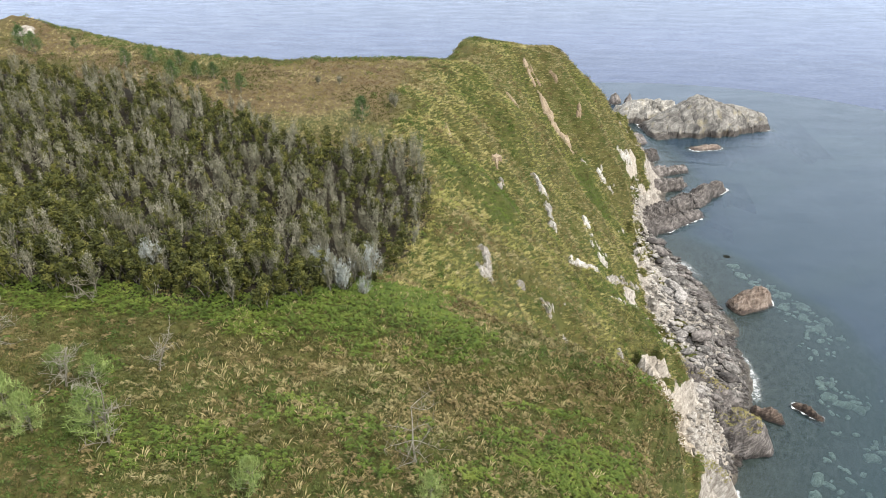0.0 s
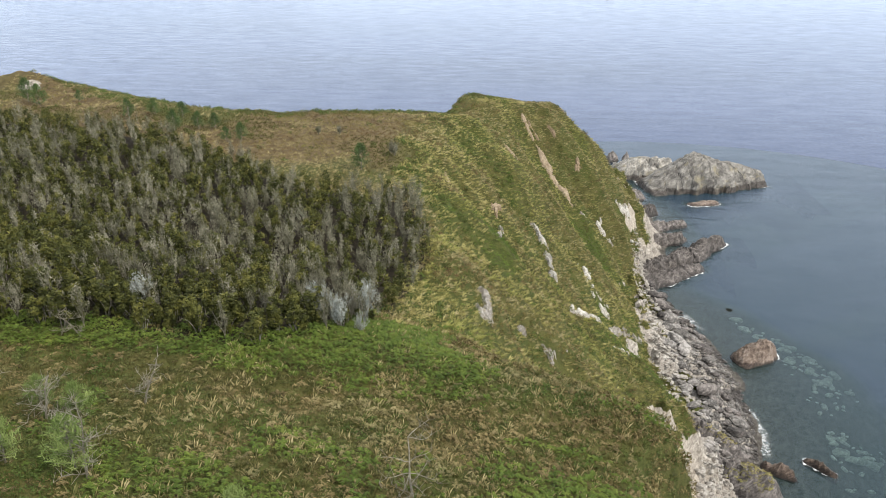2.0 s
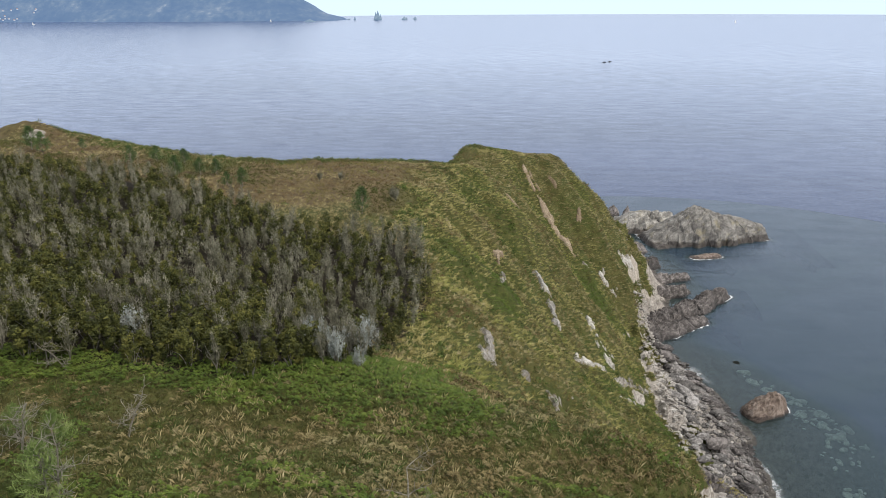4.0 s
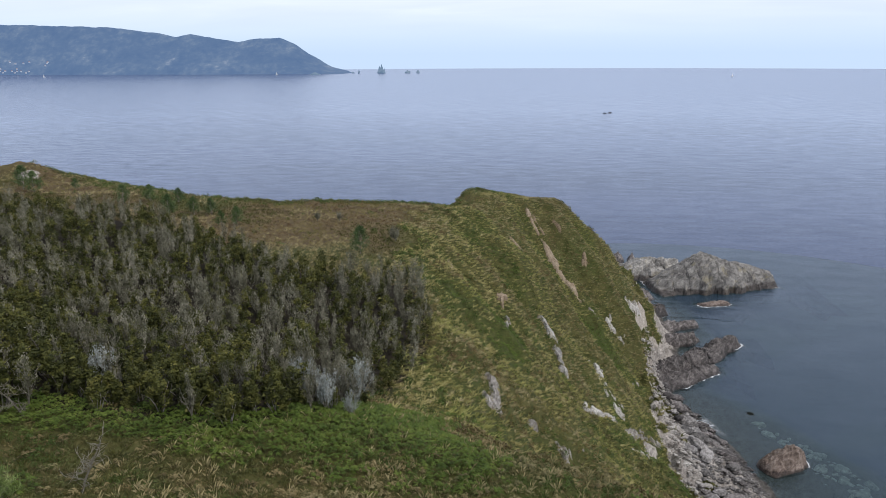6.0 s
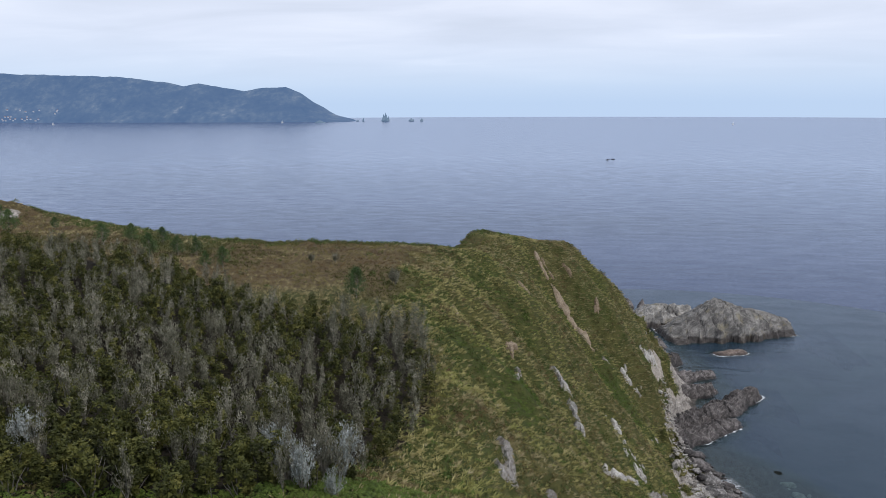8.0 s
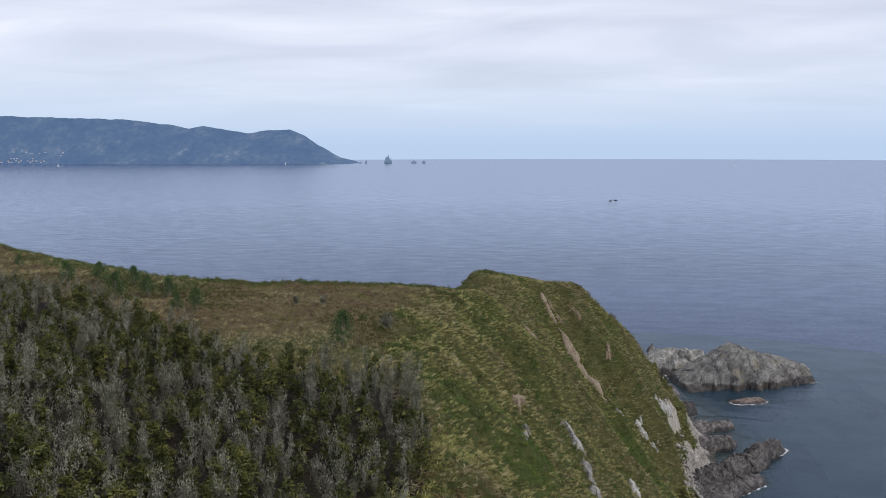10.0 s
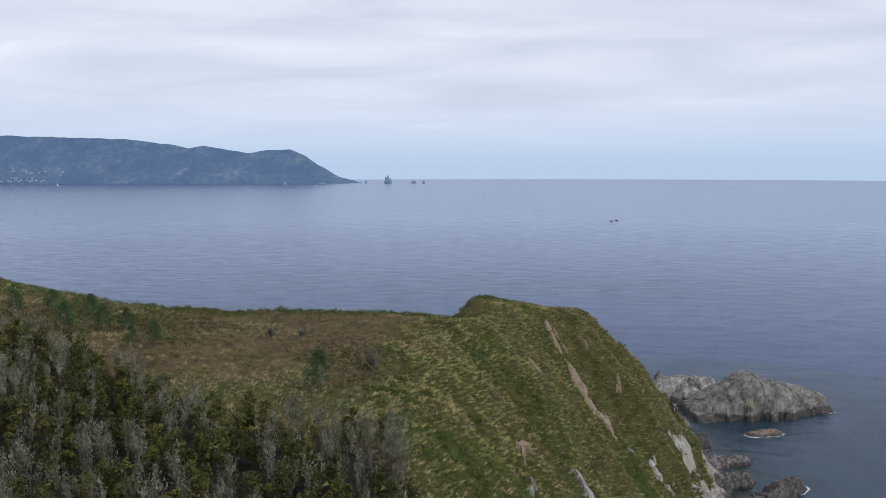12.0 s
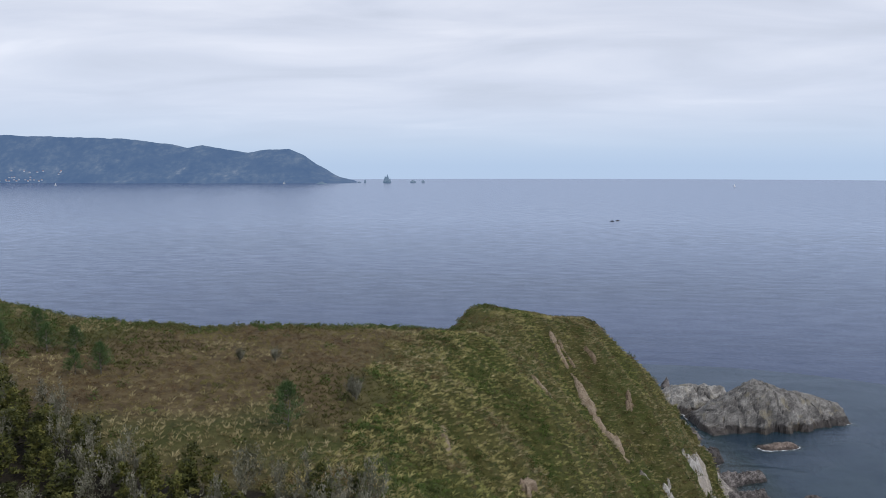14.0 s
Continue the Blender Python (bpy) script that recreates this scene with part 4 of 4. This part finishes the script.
def bracken_clump(fronds=7):
    v, f = [], []
    for k in range(fronds):
        a, reach = rng.uniform(0, 2 * np.pi), rng.uniform(0.45, 0.75)
        c, s = np.cos(a), np.sin(a)
        top = rng.uniform(0.4, 0.65)
        for j in range(5):
            t = 0.25 + 0.17 * j
            p = np.array([reach * t * c, reach * t * s, top * np.sin(np.pi * min(0.85 * t + 0.12, 1.0))])
            q = p + (reach * 0.17 * c, reach * 0.17 * s, 0.03)
            w = 0.24 * (1.1 - t)
            side = np.array([-s, c, -0.12])
            n = len(v)
            v += [p, q, p + side * w + (0.08 * c, 0.08 * s, 0), p, q, p - side * w + (0.08 * c, 0.08 * s, -0.1)]
            f += [(n, n + 1, n + 2), (n + 3, n + 5, n + 4)]
    return np.array(v), np.array(f)


def dome(count=38, wide=0.55, tall=0.5, leaf=0.19):
    p = rng.normal(size=(count, 3))
    p /= np.linalg.norm(p, axis=1)[:, None]
    p *= rng.uniform(0.55, 1.05, (count, 1))
    p[:, 2] = np.abs(p[:, 2])
    return leaves(p * (wide, wide, tall), leaf, 0.12, 0.4, facing=p)


STEMS = [grass_tuft(9, 0.85, 0.6) for _ in range(4)]
COMBED = [grass_tuft(18, 0.46, 0.85, 1.25) for _ in range(5)]
TUFTS, CLUMPS, DOMES = [grass_tuft() for _ in range(5)], [bracken_clump() for _ in range(5)], [dome() for _ in range(5)]


def clear_of(x, y, rock_limit=0.45):
    z = height(x, y)
    return (bare_rock(x, y, z) + 0.5 * fbm(x / 2, y / 2, 0, 91, 2) < rock_limit) & (scar_mask(x, y, -0.35) < 0.5) & (z > 3.5)


# the clearing in front of the grove, and the brow of the cliff
x, y = scatter(-52, 25, 20, 64, 0.45)
xb = coast(y)[0]
ok = ~deep_grove(x, y) & (x < xb + 3) & clear_of(x, y)
x, y, xb = x[ok], y[ok], xb[ok]
field = fbm(x / 7, y / 5, 0, 92, 4)
green = 0.55 * field + 0.30 * np.exp(-(((x - 11) / 8) ** 2 + ((y - 36) / 8) ** 2)) + 0.42 * np.exp(-(((x + 6.5) / 5) ** 2 + ((y - 53) / 7) ** 2)) + 0.38 * smooth(43, 47, y) * smooth(-7, -13, x) - 0.06
dry = 0.8 * fbm(x / 3, y / 3, 0, 93, 4) + 0.26 * smooth(-18, 0, x) - 0.1
is_green = green + rng.uniform(-0.14, 0.14, len(x)) > 0.17
is_dry = ~is_green & (dry + rng.uniform(-0.45, 0.45, len(x)) > 0.02)
rest = ~is_green & ~is_dry
roll = rng.random(len(x))
stuff("green_bracken", "fresh green bracken fronds covering the clearing", "bracken", CLUMPS, x[is_green], y[is_green], rng.uniform(0.55, 1.0, is_green.sum()), BRACKEN)
stuff("dry_bracken", "brown withered bracken among the grass", "bracken", CLUMPS + DOMES, x[is_dry & (roll < 0.75)], y[is_dry & (roll < 0.75)], rng.uniform(0.45, 0.9, (is_dry & (roll < 0.75)).sum()), BRACKEN_DRY)
s = rest & (roll < 0.55)
stuff("meadow_grass", "tangled olive and straw-coloured grass of the clearing", "grass", TUFTS + STEMS, x[s], y[s], rng.uniform(0.4, 0.75, s.sum()), MEADOW, lean=0.25)
s = (roll > 0.82) & (x + 6 * fbm(x / 6, y / 6, 0, 87, 3) > -22)
stuff("straw_stems", "upright pale withered stems standing in the clearing", "grass", STEMS, x[s], y[s], rng.uniform(0.5, 0.9, s.sum()), STRAW, lean=0.12)
s = rest & (roll > 0.40) & (roll < 0.9) | is_dry & (roll > 0.75)
stuff("low_scrub", "low olive and brown scrub of the clearing", "scrub", DOMES, x[s], y[s], rng.uniform(0.5, 0.95, s.sum()), SCRUB)

x, y = scatter(-6, 22, 40, 60, 0.8)
xb = coast(y)[0]
s = (np.abs(x - xb + 3) < 4.5 + 2 * fbm(x / 4, y / 4, 0, 85, 3)) & clear_of(x, y) & (rng.random(len(x)) < 0.8) & ((y > 45) | (x > xb - 2))
stuff("brow_scrub", "dense grey-green and brown scrub along the cliff's brow", "scrub", DOMES, x[s], y[s], rng.uniform(0.9, 1.7, s.sum()), BRACKEN_DRY)

# the steep seaward slope
x, y = scatter(-22, 56, 50, 272, 0.66)
xb, zb, x80, x60, x35, x08, x0 = coast(y)
ok = (x > xb - 15 + 6 * fbm(x / 9, y / 9, 0, 98, 3) + 7 * smooth(95, 110, y)) & (x < x08 + 2) & clear_of(x, y) & ~deep_grove(x, y) & ((y > 60) | (x > xb + 1))
x, y = x[ok], y[ok]
lush = -0.32 * slope_ribs(x, y) + 0.30 * fbm((y + 0.8 * x) / 8, (x - 0.8 * y) / 30, 0, 94, 4) + 0.5 * fbm(x / 8, y / 10, 0, 89, 4)
lush = lush + 0.45 * np.exp(-(((x - 23) / 5) ** 2 + ((y - 173) / 8) ** 2)) + 0.42 * np.exp(-(((x - 31) / 6) ** 2 + ((y - 116) / 6) ** 2)) + 0.4 * np.exp(-(((x - 1) / 3) ** 2 + ((y - 110) / 9) ** 2))
lush = lush + rng.uniform(-0.14, 0.14, len(x))
roll = rng.random(len(x))
green, brown = lush > 0.27, lush < 0.02
s = ~green & ~brown & (roll < 0.9)
stuff("slope_grass", "long wind-combed yellow-green grass on the steep slope", "grass", COMBED, x[s], y[s], rng.uniform(0.6, 1.1, s.sum()), GRASS, lean=0.25, down=0.35)
s = brown & (roll < 0.55)
stuff("dry_slope_grass", "dry straw-coloured grass on the slope's ribs", "grass", COMBED, x[s], y[s], rng.uniform(0.5, 1.0, s.sum()), STRAW, lean=0.25, down=0.35)
s = brown & (roll >= 0.5)
stuff("slope_heath", "brown heath clumps on the slope's ribs", "heath", DOMES, x[s], y[s], rng.uniform(0.6, 1.1, s.sum()), HEATH, down=0.3)
s = green
stuff("slope_herbs", "lush green bracken and herbs in the slope's gullies", "bracken", CLUMPS, x[s], y[s], rng.uniform(0.5, 0.95, s.sum()), BRACKEN, down=0.3)
s = ~green & (roll > 0.90) | (slope_ribs(x, y) < -0.2) & (roll > 0.72)
stuff("slope_scrub", "low dark scrub scattered over the slope", "scrub", DOMES, x[s], y[s], rng.uniform(0.7, 1.6, s.sum()), SCRUB, down=0.3)

# grass on the tops of the ledges at the cliff foot
for spec in (REEFS[14][3], REEFS[15][3], REEFS[16][3]):
    (ax, ay), (bx, by) = spec[:2]
    x, y = scatter(min(ax, bx) - 5, max(ax, bx) + 2, min(ay, by) - 8, max(ay, by) + 9, 0.5)
    z = rock_height(spec, x, y)
    steep = np.hypot(rock_height(spec, x + 0.6, y) - z, rock_height(spec, x, y + 0.6) - z)
    s = (z > 4.5) & (steep < 1.0) & (z > height(x, y)) & (fbm(x / 4, y / 4, 0, 99, 3) > -0.15)
    v, f = spread_out(TUFTS, x[s], y[s], rng.uniform(0.5, 0.9, s.sum()), lean=0.25, base=z[s])
    tagged(new("ledge_grass", mesh_of("ledge_grass", v, f, GRASS, shade=False)), "olive grass on top of a rock ledge", "grass", kind="stuff")

# the heath on top
x, y = scatter(-118, 2, 92, 222, 0.86)
xb = coast(y)[0]
edge = np.interp(x, [p[0] for p in NORTH], [p[1] for p in NORTH])
ok = (x < xb - 5 + 6 * fbm(x / 9, y / 9, 0, 98, 3)) & ~in_grove(x, y) & (y < edge + 9) & clear_of(x, y)
x, y, edge = x[ok], y[ok], edge[ok]
tan = fbm(x / 12, y / 9, 0, 95, 4) + rng.uniform(-0.25, 0.25, len(x))
verdant = fbm(x / 14, y / 12, 0, 96, 3) + 0.4 * np.exp(-(((x + 22) / 8) ** 2 + ((y - 122) / 14) ** 2)) + rng.uniform(-0.1, 0.1, len(x)) > 0.16
roll = rng.random(len(x))
s = ~verdant & (tan < 0.12)
stuff("heather", "brown and faded purple heather on the flat top", "heath", DOMES, x[s], y[s], rng.uniform(0.45, 0.85, s.sum()), HEATH)
s = ~verdant & (tan >= 0.12)
stuff("pale_grass", "pale straw-coloured grass tufts in the heath", "grass", TUFTS, x[s], y[s], rng.uniform(0.45, 0.8, s.sum()), STRAW, lean=0.25)
s = verdant
stuff("heath_grass", "green and olive grass tufts in the heath", "grass", TUFTS, x[s], y[s], rng.uniform(0.5, 0.85, s.sum()), MEADOW, lean=0.25)
s = (np.abs(y - edge) < 7) & (roll < 0.5) | (roll < 0.02)
stuff("gorse", "dark low gorse along the top's far edge", "scrub", DOMES, x[s], y[s], rng.uniform(0.8, 1.7, s.sum()), SCRUB)
shrub_meshes = tree_kind("shrub", [grey_tree(2.2, 14, 0.8)], TWIG, LEAF_GREY)
for k, (x, y, size) in enumerate(((-20.2, 123, 1.1), (-21.0, 124.5, 0.9), (-37.0, 131, 0.7), (-33.0, 132.5, 0.8))):
    plant("grey_shrub", shrub_meshes[0], x, y, size, k * 70, "rounded grey twiggy shrub on the heath", "shrub", "grey shrubs on the heath")

# ---- boulders of the shore ----


def boulder(seed, detail=2):
    bm = bmesh.new()
    bmesh.ops.create_icosphere(bm, subdivisions=detail, radius=1.0)
    v = np.array([p.co[:] for p in bm.verts])
    f = np.array([[p.index for p in q.verts] for q in bm.faces])
    bm.free()
    v = np.sign(v) * np.abs(v) ** 0.8
    v *= (1 + 0.45 * fbm(v[:, 0] * 1.3 + seed, v[:, 1] * 1.3, v[:, 2] * 1.3, seed, 3))[:, None]
    return v * (1.25, 0.72, 0.46), f


STONES = [boulder(400 + k) for k in range(7)]
stone_meshes = [mesh_of("boulder", v, f, BOULDER, shade=False) for v, f in STONES]
dark_meshes = [mesh_of("boulder", v, f, ROCK_DARK, shade=False) for v, f in STONES]
x, y = scatter(36, 66, 112, 208, 1.9)
xs = coast(y)
ok = (x > xs[5] + 1.5) & (x < xs[6] + 3.5) & (rng.random(len(x)) < 0.85)
x, y = x[ok], y[ok]
for i in range(min(len(x), 290)):
    size = rng.choice([0.7, 0.9, 1.2, 1.6, 2.3], p=[0.22, 0.28, 0.26, 0.17, 0.07])
    seaward = x[i] > np.interp(y[i], _y, CURVES[6]) - 9
    z = max(float(height(x[i], y[i])), -0.3)
    ob = new("boulder", (dark_meshes if seaward and rng.random() < 0.85 else stone_meshes)[rng.integers(7)])
    ob.matrix_world = pose(x[i], y[i], z + 0.12 * size, rng.normal() * 14, 18 + rng.normal() * 10, 35 + rng.normal() * 28) @ Matrix.Diagonal((size, size, size, 1))
    tagged(ob, "dark wet boulder at the water's edge" if seaward else "grey angular boulder on the stony shore", "boulder", "boulders of the shore")
x, y = scatter(34, 64, 96, 212, 0.62)
xs = coast(y)
ok = (x > xs[5] - 2.5) & (x < xs[6] + 1) & (rng.random(len(x)) < 0.8)
x, y = x[ok], y[ok]
pale = x < np.interp(y, _y, CURVES[5]) + 4.5 + 3 * fbm(x / 5, y / 5, 0, 88, 3)
PEBBLES = [boulder(430 + k, 1) for k in range(5)]
for s, mat, word in ((pale, ROCK_PALE, "pale stones and scree heaped below the cliff"), (~pale, BOULDER, "dark grey stones and cobbles of the shore")):
    stuff("shore_stones", word, "stones", PEBBLES, x[s], y[s], rng.choice([0.22, 0.32, 0.5, 0.75], s.sum()), mat, sink=0.0, lean=0.3)
x, y = scatter(46, 100, 80, 214, 1.5)
xs = coast(y)
d = x - xs[6]
ok = (d > 1) & (d < np.interp(y, [80, 165, 205], [38, 30, 9])) & (height(x, y) < -0.95) & (rng.random(len(x)) < 0.42) & (fbm(x / 10, y / 10, 0, 97, 3) > -0.15)
stuff("drowned_boulders", "pale boulders lying under the clear green shallows", "boulders", STONES, x[ok], y[ok], rng.choice([0.4, 0.7, 1.0, 1.6], ok.sum(), p=[0.35, 0.33, 0.22, 0.1]), DROWNED, sink=0.0, lean=0.2)

# ---- far coast across the bay ----
SKYLINE = [(-3600, 290), (-3200, 290), (-2815, 276), (-2355, 260), (-2105, 231), (-1990, 204), (-1900, 219), (-1755, 194), (-1615, 177), (-1475, 196), (-1365, 199), (-1270, 156), (-1204, 106), (-1070, 36), (-975, 14), (-935, -6)]
u, v = np.linspace(-3600, -925, 260), np.linspace(0, 1, 40)
U, V = np.meshgrid(u, v, indexing="ij")
ridge = np.interp(U, [p[0] for p in SKYLINE], [p[1] for p in SKYLINE]) + 9 * fbm(U / 90, 0.5, 0, 501, 5) * smooth(-940, -1200, U)
gully = ridged(U / 260 + 0.4 * V, V * 1.5, 0, 502, 5)
hz = ridge * np.clip(V, 0, 1) ** 0.85 * (1 - 0.35 * (1 - V) * gully * 1.2) - 3
hy = 3640 + 300 * V + 40 * fbm(U / 200, V * 2, 0, 503, 4) * (1 - V)
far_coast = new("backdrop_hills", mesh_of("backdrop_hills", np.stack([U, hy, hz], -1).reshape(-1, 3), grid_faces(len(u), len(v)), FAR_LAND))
tagged(far_coast, "hazy blue hilly cape across the bay", "far hills", kind="structure")
for k, (x, y, wide, tall) in enumerate(((-768, 3850, 17, 42), (-752, 3850, 9, 26), (-622, 3850, 12, 18), (-610, 3850, 9, 14), (-560, 3850, 10, 17), (-892, 3850, 6, 16), (-1052, 3540, 26, 12), (-925, 3850, 9, 9))):
    v, f = boulder(520 + k, 3)
    v = v * (wide, wide, 1)
    lift = v[:, 2] / np.abs(v[:, 2]).max() * 0.5 + 0.5
    v[:, :2] *= (1.1 - 0.85 * lift)[:, None]
    v[:, 2] = lift * tall * (1 + 0.9 * fbm(v[:, 0] / (0.3 * wide), v[:, 1] / (0.3 * wide), 0, 530 + k, 3)) - 2
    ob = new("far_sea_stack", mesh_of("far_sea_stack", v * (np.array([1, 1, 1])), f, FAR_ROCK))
    ob.location = (x, y, 0)
    tagged(ob, "jagged hazy sea stack off the far cape", "sea stack", "stacks off the cape")


def box(x0, x1, y0, y1, z0, z1):
    v = [(x, y, z) for x in (x0, x1) for y in (y0, y1) for z in (z0, z1)]
    return np.array(v, float), np.array([(0, 1, 3, 2), (4, 6, 7, 5), (0, 4, 5, 1), (2, 3, 7, 6), (0, 2, 6, 4), (1, 5, 7, 3)])


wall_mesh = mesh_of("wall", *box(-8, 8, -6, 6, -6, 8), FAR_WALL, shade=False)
roof_v = np.array([(-9, -7, 8), (9, -7, 8), (9, 7, 8), (-9, 7, 8), (-9, 0, 12), (9, 0, 12)], float)
roof_mesh = mesh_of("roof", roof_v, [(0, 1, 5, 4), (2, 3, 4, 5), (0, 4, 3, 3), (1, 2, 5, 5)][:2], TILE, shade=False)
for k in range(26):
    hx = -2990 + 24 * (k % 13) + rng.uniform(-12, 12) if k < 18 else rng.uniform(-2980, -2600)
    lane = rng.choice([0.04, 0.07]) if k < 14 else rng.uniform(0.1, 0.28)
    j, i = int(lane * 39), int(np.clip((hx + 3600) / 2675 * 259, 0, 259))
    base = new("far_house")
    base.location = (u[i], hy[i, j] - 6, hz[i, j] + 5)
    base.scale = (0.45, 0.45, 0.45)
    part("wall", wall_mesh, base)
    part("roof", roof_mesh, base)
    tagged(base, "small white house on the far shore", "house", "village across the bay")


def hull(long, wide, tall, mat):
    n = 9
    s = np.linspace(0, 1, n)
    beam = wide / 2 * np.sqrt(np.clip(1 - (2 * s - 0.85).clip(0) ** 2 / 1.3225, 0.01, 1))
    rows = []
    for t, b in zip(s, beam):
        rows.append([((t - 0.5) * long, -b, tall * (1 + 0.25 * t)), ((t - 0.5) * long, -b * 0.7, 0), ((t - 0.5) * long, 0, -0.3), ((t - 0.5) * long, b * 0.7, 0), ((t - 0.5) * long, b, tall * (1 + 0.25 * t)), ((t - 0.5) * long, 0, tall)])
    return mesh_of("hull", np.array(rows).reshape(-1, 3), np.concatenate([grid_faces(n, 6), [(i * 6 + 5, i * 6, i * 6 + 6, i * 6 + 11) for i in range(n - 1)]]), mat, shade=False)


for x, y, turn in ((148.0, 1226, 12), (158.5, 1238, 20)):
    base = new("fishing_boat")
    base.matrix_world = pose(x, y, 0, 0, 0, turn)
    part("hull", hull(6.5, 2.0, 0.8, DARK), base)
    part("cabin", mesh_of("cabin", *box(-1.0, 0.6, -0.6, 0.6, 0.6, 1.7), DARK, shade=False), base)
    tagged(base, "small dark fishing boat out on the bay", "boat", "fishing boats")
for x, y in ((-2330, 3230), (-1270, 3580), (924, 3198)):
    base = new("sailing_boat")
    base.matrix_world = pose(x, y, 0, 0, 0, 30)
    part("hull", hull(11, 3.2, 1.4, WHITE), base)
    part("mast", mesh_of("mast", *limb([(0.5, 0, 0.5), (0.5, 0, 8), (0.5, 0, 15)], 0.12, 0.06), WHITE), base)
    part("sail", mesh_of("sail", [(0.4, 0.06, 2.2), (-4.6, 0.3, 2.2), (0.4, 0.06, 14.5), (0.4, -0.06, 2.2), (-4.6, 0.2, 2.2), (0.4, -0.06, 14.5)], [(0, 1, 2), (3, 5, 4)], WHITE), base)
    tagged(base, "small white sailing boat far out on the bay", "boat", "sailing boats")
